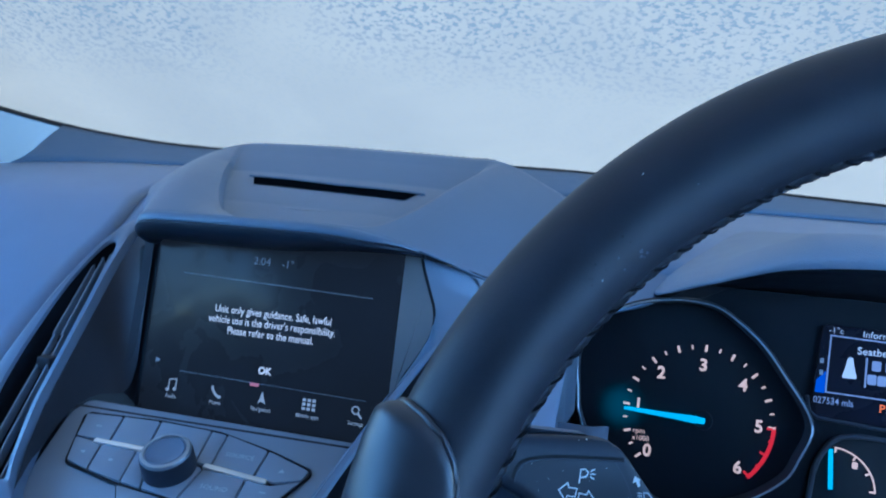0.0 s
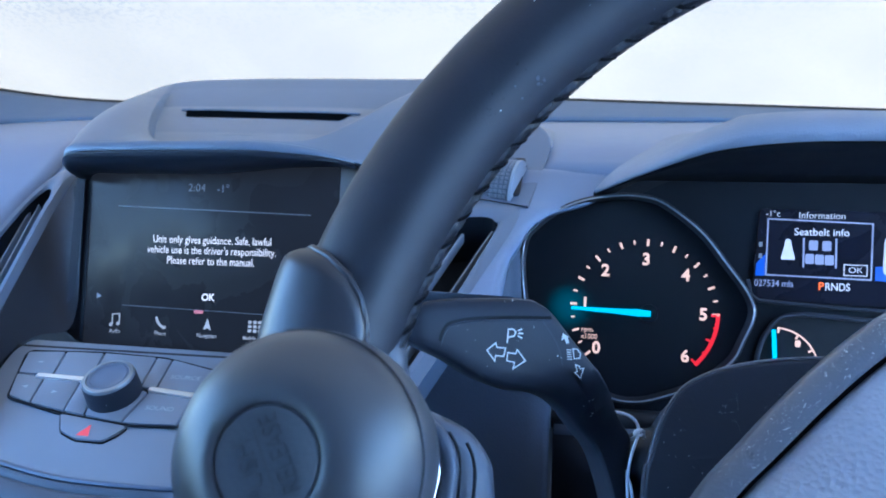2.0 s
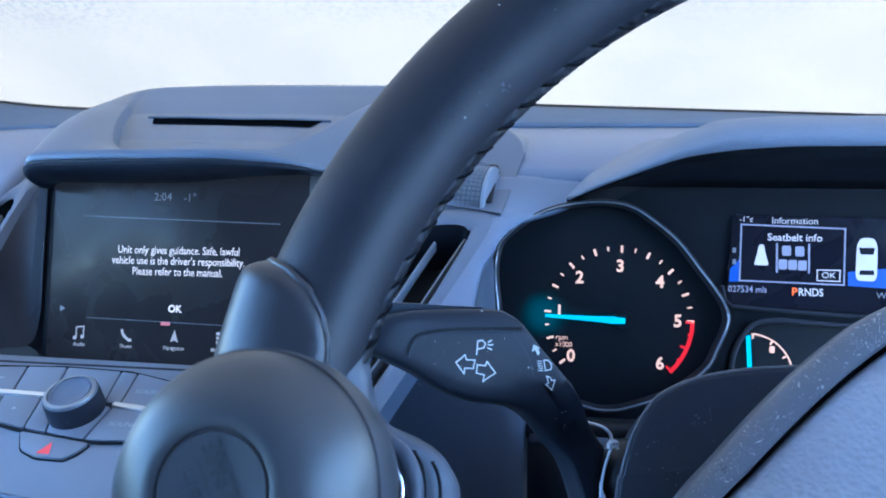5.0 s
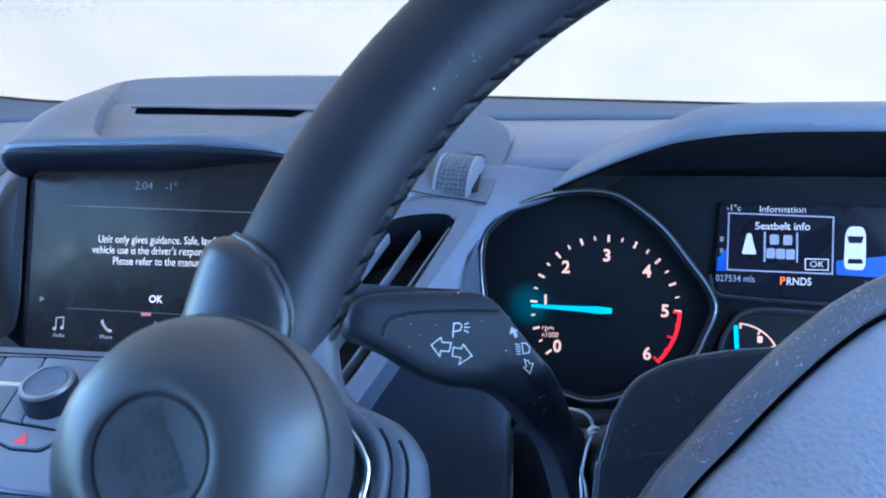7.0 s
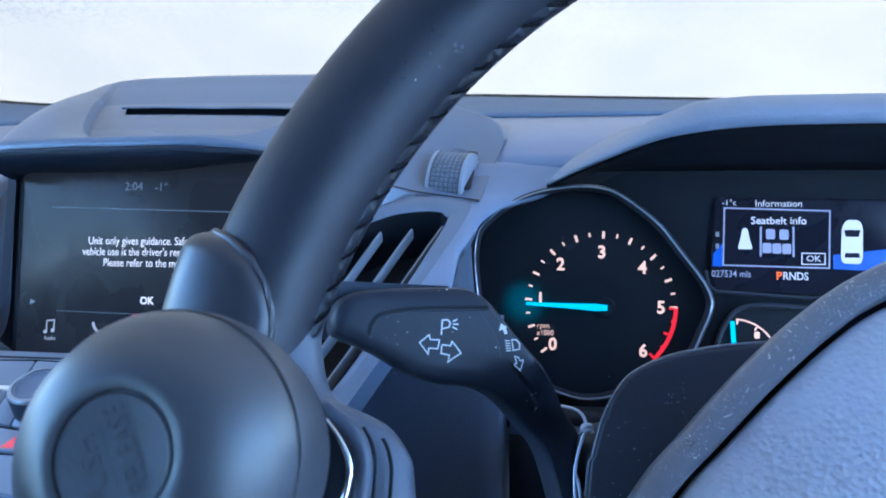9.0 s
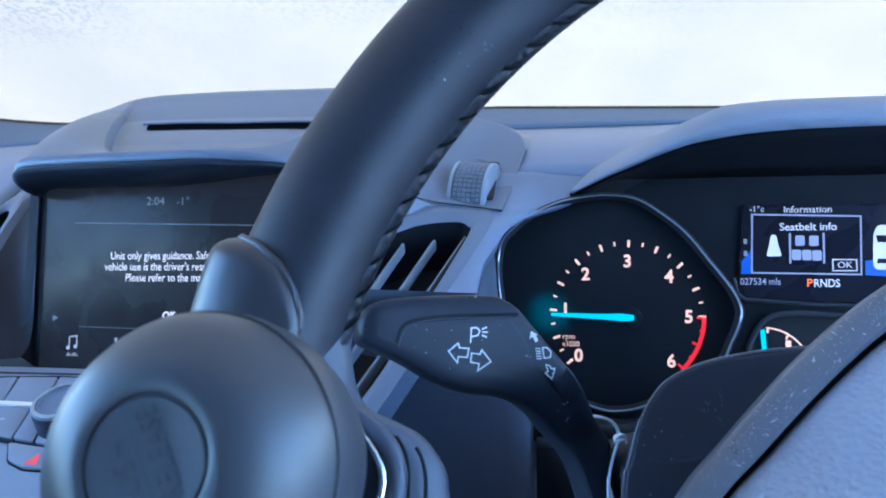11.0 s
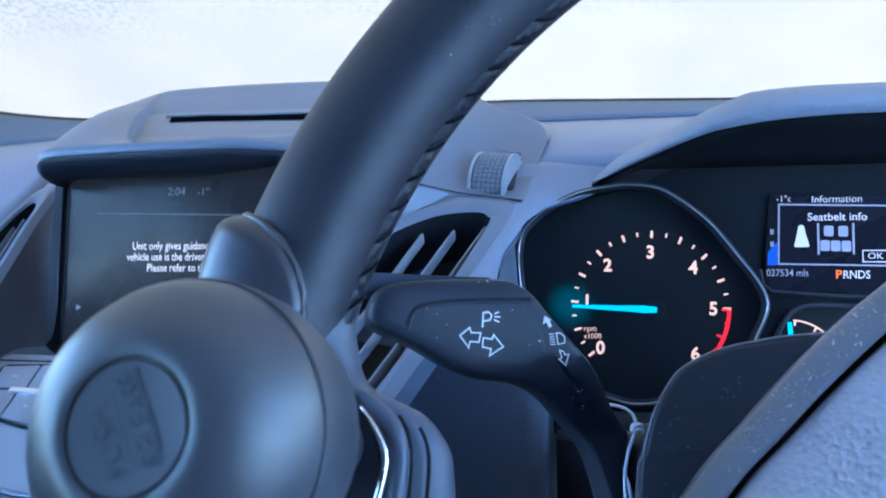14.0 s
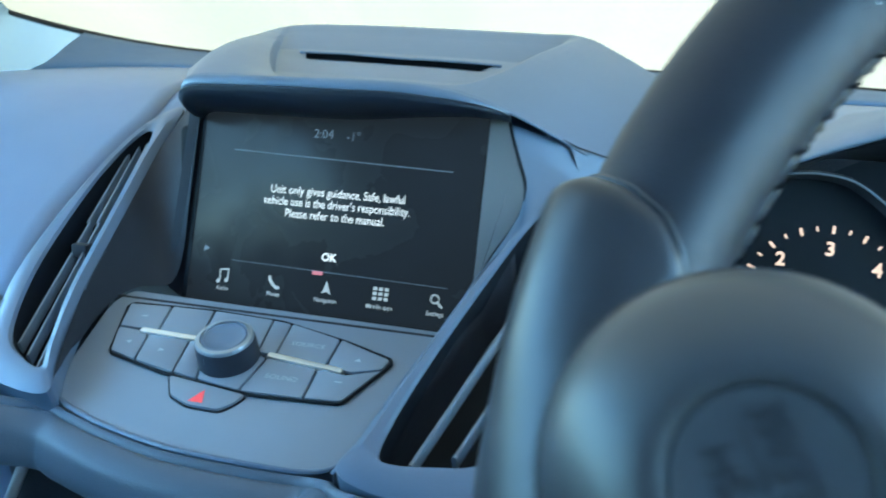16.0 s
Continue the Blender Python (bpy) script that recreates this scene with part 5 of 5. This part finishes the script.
so = [(-0.0350, 0.0085), (-0.0342, 0.0150), (-0.0295, 0.0203), (-0.0168, 0.0214), (0.0100, 0.0197), (0.0165, 0.0172), (0.0207, 0.0138), (0.0280, 0.0031), (0.0344, -0.0060), (0.0364, -0.0085), (0.0403, -0.0135), (0.0460, -0.0199), (0.0522, -0.0272), (0.0597, -0.0366), (0.0592, -0.0420), (0.0562, -0.0500), (0.0545, -0.0620),
      (0.0505, -0.0660), (0.0480, -0.0540), (0.0440, -0.0410), (0.0350, -0.0300), (0.0234, -0.0203), (0.0125, -0.0151), (0.0000, -0.0125), (-0.0116, -0.0069), (-0.0208, -0.0003), (-0.0300, 0.0050)]
sp = [q.to_2d() for q in smooth_curve([(*p, 0) for p in so], 110, True)]


def stalk_ring(k, h):
    """The outline drawn in towards the stalk's own middle line; the foot bends away under the cowl."""
    mid = [Vector(p) for p in ((-0.022, 0.012), (0.0, 0.005), (0.016, 0.0), (0.034, -0.018), (0.052, -0.040), (0.052, -0.062))]
    out = []
    for p in sp:
        best = min((a.lerp(b, f / 8) for a, b in zip(mid, mid[1:]) for f in range(9)), key=lambda q: (q - p).length)
        q = p + (best - p) * k
        f = min(1, max(0, (-0.008 - q.y) / 0.028))
        out.append(ST @ Vector((*q, h - 0.026 * f * f * (3 - 2 * f))))
    return out


part("lever", loft([stalk_ring(0.5, -0.017), stalk_ring(0.12, -0.0155), stalk_ring(0.02, -0.012), stalk_ring(0.0, -0.006), stalk_ring(0.015, -0.0015), stalk_ring(0.06, 0.0005), stalk_ring(0.16, 0.0014), stalk_ring(0.45, 0.0018), stalk_ring(0.9, 0.0019)], True, True), M_STALK, stalk)
# ledge coloured paler than the lever to stand for the windscreen's reflection
part("top_ledge", loft([[ST @ Vector((x, y, h)) for x, y, h in ((x, 0.0252 - 0.0044 * (x + 0.03) / 0.035, -0.0035), (x, 0.0264 - 0.0048 * (x + 0.03) / 0.035, -0.012), (x, 0.0255 - 0.0048 * (x + 0.03) / 0.035, -0.016), (x, 0.018, -0.012))] for x in (-0.034, -0.02, -0.005, 0.005, 0.0075)], True, True), M_APRON, stalk)
# groove is not cut: its shadow is drawn as a flat black line
part("groove", stroke(smooth_curve([(-0.0235, 0.0065, 0), (-0.0218, 0.0103, 0), (-0.0180, 0.0128, 0), (-0.0055, 0.0134, 0), (0.0193, 0.0116, 0)], 24), 0.0011, ST, 0.00195), M_VOID, stalk, "flat dark line drawn for the moulding groove's shadow")
part("groove_edge", tube([ST @ Vector((p.x, p.y - 0.0009, 0.0018)) for p in smooth_curve([(-0.0230, 0.0060, 0), (-0.0214, 0.0098, 0), (-0.0178, 0.0126, 0), (-0.0055, 0.0133, 0), (0.0193, 0.0116, 0)], 24)], 0.00025, 6), M_COWL, stalk)
part("collar_seam", stroke(smooth_curve([(0.0155, 0.0112, 0), (0.0195, 0.004, 0), (0.0213, -0.001, 0), (0.0217, -0.006, 0)], 16), 0.0004, ST, 0.00195), M_COWL, stalk)
A1 = [(-0.0076, 0.0023), (-0.0035, 0.0049), (-0.0031, 0.0030), (0.0005, 0.0025), (-0.0006, -0.0008), (-0.0041, -0.0002), (-0.0047, -0.0024)]
A2 = [(0.0013, 0.0006), (0.0046, -0.0002), (0.0055, 0.0014), (0.0086, -0.0034), (0.0029, -0.0062), (0.0038, -0.0037), (0.0005, -0.0027)]
A1, A2 = [[(0.0005 + (x - 0.0005) * 0.87, -0.0008 + (y + 0.0008) * 0.87) for x, y in o] for o in (A1, A2)]
for o in (A1, A2):
    part("arrow_symbol", stroke(o, 0.00045, ST, 0.0021, True), M_WHITE, stalk, "white outlined arrow")
bm = stroke([(0.0013, 0.0038), (0.0022, 0.0086), (0.0040, 0.0086), (0.0050, 0.0075), (0.0042, 0.0060), (0.0019, 0.0058)], 0.0005, ST, 0.0021)
for a, b in (((0.0058, 0.0078), (0.0076, 0.0084)), ((0.0058, 0.0069), (0.0078, 0.0067)), ((0.0055, 0.0060), (0.0072, 0.0050))):
    stroke([a, b], 0.0005, ST, 0.0021, False, bm)
part("parking_lamp_symbol", bm, M_WHITE, stalk, "white parking lamp sign")
bm = stroke([(0.0264, -0.0004), (0.0280, -0.0006), (0.0292, -0.0021), (0.0288, -0.0039), (0.0265, -0.0041)], 0.00042, ST, 0.0021, True)
for k in range(5):
    stroke([(0.0238, -0.0005 - 0.00085 * k), (0.0257, -0.0007 - 0.00085 * k)], 0.00034, ST, 0.0021, False, bm)
part("head_lamp_symbol", bm, M_WHITE, stalk, "white head lamp sign")
part("arrow_symbol", flat([(0.0221, 0.0030), (0.0231, 0.0056), (0.0255, 0.0040), (0.0247, 0.0039), (0.0252, 0.0020), (0.0241, 0.0015), (0.0235, 0.0035)], ST, 0.0021), M_WHITE, stalk, "white arrow")
part("arrow_symbol", stroke([(0.0268, -0.0062), (0.0282, -0.0068), (0.0284, -0.0078), (0.0298, -0.0078), (0.0282, -0.0112), (0.0262, -0.0090), (0.0272, -0.0086)], 0.0004, ST, 0.0021, True), M_WHITE, stalk, "white outlined arrow")

grit = bmesh.new()
for _ in range(12):
    c = ST @ Vector((rnd.uniform(-0.020, 0.018), rnd.uniform(-0.004, 0.012), 0.0021))
    r = rnd.uniform(0.00006, 0.00013)
    grit.faces.new([grit.verts.new(c + WU * p * r + WV * q * r) for p, q in ((-1, -1), (1, -1), (1, 1), (-1, 1))])
tagged(part("dust", grit, M_DUST, stalk, "scattered pale dust"), kind="stuff")

part("stalk_boss", revolve([(0.0, -0.016), (0.0075, -0.0150), (0.0125, -0.0110), (0.0150, -0.0050), (0.0157, 0.0), (0.0150, 0.0050), (0.0125, 0.0105), (0.0075, 0.0142), (0.0, 0.0152)], fr(ST @ Vector((0.0742, -0.0520, -0.0355)), (0.5, -1, 0.36)), 48), M_STALK, cowl, "rounded rubber boss where the stalk enters")

cord = thing("cord", ST @ Vector((0.0612, -0.0362, -0.0215)), "thin white cord knotted round the foot of the stalk", "cord")
LOOP = ((0.0500, -0.0268, -0.034), (0.0535, -0.0271, -0.0290), (0.0566, -0.0281, -0.0238), (0.0594, -0.0298, -0.0220), (0.0612, -0.0325, -0.0215), (0.0614, -0.0360, -0.0213))
HANG = ((0.0612, -0.0362, -0.0205), (0.0592, -0.0393, -0.0203), (0.0566, -0.0442, -0.0203), (0.0546, -0.0497, -0.0203), (0.0533, -0.0560, -0.0203), (0.0525, -0.0700, -0.0205), (0.0523, -0.0950, -0.0210))
TAIL = ((0.0614, -0.0370, -0.0225), (0.0608, -0.0420, -0.0330), (0.0585, -0.0500, -0.0320), (0.0563, -0.0572, -0.0232), (0.0556, -0.0720, -0.0225), (0.0553, -0.0950, -0.0225))
for line in (LOOP, HANG, TAIL):
    part("strand", tube(smooth_curve([ST @ Vector(d) for d in line], 40), 0.00066, 8), M_CORD, cord)
KNOT = ((-0.0020, -0.0004, 0.0006), (-0.0004, 0.0010, 0.0014), (0.0019, 0.0006, 0.0006), (0.0018, -0.0011, 0.0), (0.0, -0.0007, 0.0013), (-0.0019, -0.0009, 0.0005), (-0.0012, 0.0007, -0.0006), (0.0014, 0.0010, -0.0004), (0.0021, -0.0022, 0.0003))
part("knot", tube(smooth_curve([ST @ (Vector((0.0613, -0.0362, -0.0210)) + Vector(d)) for d in KNOT], 44), 0.00068, 8), M_CORD, cord)

# ---- steering wheel ----
wheel = thing("steering_wheel", (0.34, 0.36, 1.07), "black leather steering wheel with a stitched seam", "steering wheel")
RIM_R, RIM_T = 0.1851, 0.0173


def torus(th, ph, r=RIM_T):
    """A place on the rim: th round the wheel, ph round the grip, 0 outwards, 90 degrees towards the driver."""
    c, s = math.cos(th), math.sin(th)
    d = RIM_R + r * math.cos(ph)
    return WHEEL @ Vector((d * c, d * s, r * math.sin(ph)))


part("rim", sheet(lambda u, v: torus(2 * math.pi * u, 2 * math.pi * v), 200, 40, True, True), M_LEATHER, wheel, "worn black leather grip")
SEAM = 118


def seam(u, v):
    """Leather drawn up into slanting folds between two stitches."""
    ph = 167.5 + 19.5 * v
    k = SEAM * u + (ph - 177) * 0.035
    f = (k + 0.12 * noise.noise((int(k) * 1.7, 0.3, 0.5))) % 1
    lift = math.sin(math.pi * f) ** 0.4 * (1 - 0.35 * f) * (1 + 0.35 * noise.noise((int(k) * 0.9, 3.1, 0.5)))
    return torus(2 * math.pi * u, radians(ph), RIM_T - 0.0004 + math.sin(math.pi * v) ** 0.6 * (0.0003 + 0.0013 * lift + 0.0007 * noise.noise((u * 520, v * 4, 2.2))))


tagged(part("puckered_leather", sheet(seam, SEAM * 16, 12, close_u=True), M_SEAM, wheel, "gathered leather edge of the seam"), kind="stuff")
st = bmesh.new()
for i in range(SEAM):
    row = []
    for m in range(6):
        ph = 168 + 18 * m / 5
        a = 2 * math.pi * (i - (ph - 177) * 0.035) / SEAM
        w, h = 0.0042, RIM_T + 0.0006 + 0.0005 * math.sin(math.pi * m / 5)
        row.append([torus(a - w, radians(ph), h - 0.0004), torus(a, radians(ph), h + 0.0002), torus(a + w, radians(ph), h - 0.0004)])
    loft(row, False, False, st)
tagged(part("stitched_seam", st, M_STITCH, wheel, "slanting black stitches"), kind="stuff")
# scuff where the leather is chipped
def on_rim(at, du, dv, lift):
    """A place on the grip near a point of it, du along the rim and dv round it, in metres."""
    p = WHEEL.inverted() @ Vector(at)
    th, ph = math.atan2(p.y, p.x), math.atan2(p.z, math.hypot(p.x, p.y) - RIM_R)
    return torus(th + du / RIM_R, ph + dv / RIM_T, RIM_T + lift)


def fleck(bm, at, du, dv, size, lift, rnd):
    """A ragged flake."""
    n = 7
    top = [on_rim(at, du + size * rnd.uniform(0.6, 1.1) * math.cos(6.283 * k / n), dv + size * rnd.uniform(0.5, 1.0) * math.sin(6.283 * k / n), lift) for k in range(n)]
    mid = on_rim(at, du, dv, lift * 1.6)
    vs, c = [bm.verts.new(q) for q in top], bm.verts.new(mid)
    for k in range(n):
        bm.faces.new((vs[k], vs[(k + 1) % n], c))


rnd = random.Random(5)
SCUFF = (0.2128, 0.4001, 1.1843)
dark = bmesh.new()
for du, dv, size in ((0.0, 0.0, 0.0008), (0.0010, 0.0014, 0.0007), (-0.0012, 0.0018, 0.0006), (0.0002, 0.0024, 0.0004), (0.0075, 0.0010, 0.0005), (0.0068, -0.0030, 0.0004), (-0.0090, 0.0100, 0.0003), (-0.0250, -0.0060, 0.00035), (-0.0420, 0.0060, 0.0003)):
    pale = bmesh.new()
    fleck(pale, SCUFF, du, dv, size, 0.00025, rnd)
    part("scuff", pale, M_SCUFF, wheel, "pale chip in the leather")
for k in range(12):
    fleck(dark, SCUFF, rnd.gauss(0.008, 0.008), rnd.gauss(-0.003, 0.0045), rnd.uniform(0.0002, 0.0006), 0.00012, rnd)
tagged(part("worn_patch", dark, M_SEAM, wheel, "dark flaked patch in the leather"), kind="stuff")
HUB = WHEEL @ Matrix.Translation((0, 0, -0.03))
pad_o = [(-0.098, -0.060), (-0.083, -0.020), (-0.0690, 0.0038), (-0.0573, 0.0174), (-0.0426, 0.0338), (-0.0279, 0.0481), (-0.0150, 0.0575), (0.010, 0.0690), (0.042, 0.0725), (0.075, 0.067), (0.107, 0.046), (0.137, 0.000), (0.150, -0.05), (0.10, -0.10), (0.03, -0.12), (-0.06, -0.10)]
po = [q.to_2d() for q in smooth_curve([(*p, 0) for p in pad_o], 120, True)]
pc = Vector((0.03, -0.02))


def pad_ring(k, h):
    return [HUB @ Vector((*(p + (p - pc).normalized() * k), h)) for p in po]


part("airbag_cover", loft([pad_ring(0, -0.012), pad_ring(0, -0.003), pad_ring(-0.0006, -0.0008), pad_ring(-0.002, 0.0008), pad_ring(-0.009, 0.0042), pad_ring(-0.02, 0.0090), pad_ring(-0.04, 0.0150), pad_ring(-0.06, 0.0180)], True, True), M_AIRBAG, wheel, "grained airbag cover, coloured pale for its sheen")
part("hub_trim", loft([pad_ring(0.0012, -0.014), pad_ring(0.0016, -0.0040), pad_ring(0.0019, -0.0012), pad_ring(0.0028, -0.0001), pad_ring(0.0048, 0.0), pad_ring(0.0075, -0.0008), pad_ring(0.0100, -0.0024), pad_ring(0.0109, -0.0045), pad_ring(0.0110, -0.016), pad_ring(0.008, -0.03)], True), M_RING, wheel, "dusty black trim round the airbag")
part("hub_gap", loft([pad_ring(-0.001, -0.0065), pad_ring(0.003, -0.0065)], True), M_VOID, wheel, "dark joint round the airbag")
dust = bmesh.new()
for _ in range(420):
    # lint and grit lying along the trim
    i = rnd.randrange(20, 75)
    f = rnd.random() ** 1.3
    d = (po[i] - pc).normalized()
    c = HUB @ Vector((*(po[i].lerp(po[i + 1], rnd.random()) + d * (0.0038 + 0.0066 * f)), 0.0002 - 0.0026 * f * f))
    a, r = rnd.uniform(0, 3.14), rnd.uniform(0.00005, 0.00012)
    e = r * (rnd.uniform(3, 7) if rnd.random() < 0.12 else 1)
    x, y = WU * math.cos(a) + WV * math.sin(a), WV * math.cos(a) - WU * math.sin(a)
    dust.faces.new([dust.verts.new(c + x * p * e + y * q * r + WN * 0.00012) for p, q in ((-1, -1), (1, -1), (1, 1), (-1, 1))])
tagged(part("dust", dust, M_DUST, wheel, "pale dust and lint on the hub trim"), kind="stuff")
part("hub_back", prism([Vector(p) * 0.8 for p in po], -0.07, -0.016, HUB, 0.004), M_COWL, wheel)
for a in (198, -18, 270):
    d = Vector((math.cos(radians(a)), math.sin(radians(a)), 0))
    e = Vector((-d.y, d.x, 0))
    rows = []
    for f in range(9):
        r = 0.09 + (RIM_R - 0.012 - 0.09) * f / 8
        w = 0.026 - 0.010 * f / 8
        hh = -0.034 + 0.030 * f / 8
        rows.append([WHEEL @ (d * r + e * (w * math.cos(t)) + Vector((0, 0, hh + 0.009 * math.sin(t)))) for t in (2 * math.pi * k / 20 for k in range(20))])
    part("spoke", loft(rows, True, True), M_RING, wheel, "black spoke")

# the grip swells inwards into a thumb rest above the spoke
REST = [(163, 0.0166), (166.4, 0.0178), (168.8, 0.0207), (170.7, 0.0238), (172.0, 0.0290), (172.6, 0.0380), (174.0, 0.0440), (176.9, 0.0490), (182, 0.0505), (196, 0.050), (204, 0.030), (210, 0.0166)]


def rest(th, ph, lift=0.0):
    p0 = lerp([(163, 150), (168, 145), (172, 120), (175, 60)], th)
    grow = min(1, max(0, (math.degrees(ph) - p0) / 28))
    e = RIM_T - 0.0012 + (ease(REST, th) - RIM_T + 0.0012) * grow + lift
    front = max(0, math.sin(ph))
    n = (RIM_T - 0.0012 * front - 0.004 * max(0, (e - 0.02) / 0.03) + lift) * math.sin(ph) - 0.006 * max(0, (e - 0.018) / 0.032) * max(0, -math.cos(ph))
    d = RIM_R + e * math.cos(ph) * (1 - 0.1 * front * front)
    return WHEEL @ Vector((d * math.cos(radians(th)), d * math.sin(radians(th)), n))


part("thumb_rest", sheet(lambda u, v: rest(163 + 47 * v, radians(88 + 184 * u)), 36, 90), M_REST, wheel, "smooth black thumb rest on the grip")


def rest_line(pts, h, n=30):
    """A line on the thumb rest from places in the wheel's own plane."""
    return [WHEEL @ Vector((p.x, p.y, h)) for p in smooth_curve([(*q, 0) for q in pts], n)]


part("inlay_bed", loft([rest_line([(-0.165, 0.0225), (-0.161, 0.016), (-0.160, 0.006), (-0.161, -0.010)], 0.0085), rest_line([(-0.1565, 0.0178), (-0.1520, 0.0125), (-0.1495, 0.0060), (-0.1510, -0.010)], 0.0085)], False), M_VOID, wheel, "black gap beside the inlay")
part("chrome_inlay", tube(rest_line([(-0.1553, 0.0178), (-0.1519, 0.0138), (-0.1492, 0.0096), (-0.1483, 0.0066), (-0.1485, 0.0027), (-0.1500, -0.0060)], 0.0078), lambda f: 0.0005 + 0.0006 * min(1, 4 * f), 10), M_CHROME, wheel, "bright chrome inlay")
part("rest_lip", tube(rest_line([(-0.1563, 0.0211), (-0.1530, 0.0183), (-0.1487, 0.0148), (-0.1463, 0.0108), (-0.1452, 0.0057), (-0.1458, -0.0060)], 0.0064), lambda f: 0.0012 + 0.0012 * min(1, 3 * f), 12), M_REST, wheel, "rounded lip of the thumb rest")
part("rest_seam", tube(rest_line([(-0.1468, 0.0165), (-0.1442, 0.0124), (-0.1431, 0.0071), (-0.1429, -0.004)], 0.0046), 0.0005, 6), M_VOID, wheel)
part("rest_seam", tube(rest_line([(-0.1421, 0.0141), (-0.1403, 0.0110), (-0.1392, 0.006), (-0.1392, -0.004)], 0.0030), 0.0005, 6), M_VOID, wheel)

# ---- steering knob clamped on the rim ----
knob = thing("steering_knob", (0.18, 0.37, 1.08), "round grey-black steering knob clamped on the wheel rim", "steering knob")
AX = WHEEL @ Matrix.Translation((-0.1610, 0.0086, 0))
part("dome", revolve([(0.0, 0.040), (0.0150, 0.0405), (0.0205, 0.0470), (0.0238, 0.0560), (0.0252, 0.0640), (0.0253, 0.0690), (0.0240, 0.0760), (0.0212, 0.0810), (0.0170, 0.0848), (0.0128, 0.0866), (0.0106, 0.0868), (0.0101, 0.0865), (0.0100, 0.0860), (0.0, 0.0860)], AX, 96), M_KNOB, knob, "smooth domed grip")
cap = part("release_cap", revolve([(0.0, 0.084), (0.00975, 0.084), (0.00975, 0.0862), (0.0094, 0.0867), (0.0090, 0.0866), (0.0, 0.0866)], AX, 64), M_CAP, knob, "round push cap with moulded lettering")
LT = AX @ Matrix.Translation((0, 0, 0.08675)) @ pose(0, 0, 0, 0, 0, 119)
for text, x, y, wide in (("PUSH", -0.0006, 0.0030, 0.94), ("RELEASE", 0.0002, -0.0030, 0.77)):
    row = LT @ Matrix.Translation((x, y, 0.00006))
    # letters coloured dark to stand for the shaded edges of their relief
    part("lettering", words(text, 0.0050, row, depth=0.0001, wide=wide, bold=-0.008), M_RUBBER, cap, "moulded lettering coloured dark for its relief shading")
part("rule", stroke([(-0.0058, 0.0002), (0.0058, 0.0002)], 0.00028, LT, 0.0001), M_RUBBER, cap, "thin dark line between the words")
part("moulding_line", tube([AX @ Vector((0.02475 * math.cos(a), 0.02475 * math.sin(a), 0.0730 + 0.0006 * math.sin(2 * a))) for a in (2 * math.pi * k / 90 for k in range(90))], 0.00022, 6, True), M_RUBBER, knob, "thin moulding line round the grip")
part("neck", revolve([(0.0, 0.010), (0.0080, 0.010), (0.0080, 0.033), (0.0090, 0.036), (0.0130, 0.0405), (0.0, 0.041)], AX, 64), M_RUBBER, knob, "short black neck")


def sleeve(u, v):
    deg = -80 + 211 * u
    top = lerp([(-80, 171), (-50, 166), (-20, 163), (10, 161.9), (40, 161.4), (70, 161.7), (95, 162.6), (112, 164.1), (122, 165.7), (128, 167.2), (131, 169.5)], deg)
    e = v ** 1.5
    th = top + (197 - top) * e
    edge = min((th - top) / 1.5, (131 - deg) / 9, (deg + 80) / 9, 1)
    stand = ease([(-80, 0.004), (-20, 0.0066), (25, 0.0070), (50, 0.0060), (75, 0.0040), (100, 0.0028), (131, 0.0026)], deg)
    stand += (0.0046 - stand) * min(1, max(0, (th - 164) / 12))
    r = RIM_T + 0.0004 + stand * math.sin(math.pi / 2 * max(0, edge)) ** 0.6
    return torus(radians(th), radians(deg), r)


part("sleeve", sheet(sleeve, 48, 36), M_RUBBER, knob, "curved half shell along the rim", thick=0.0018)
part("sleeve_edge", tube([sleeve(k / 70, 0.012) for k in range(71)], 0.0011, 8), M_RUBBER, knob, "rounded rim of the sleeve")
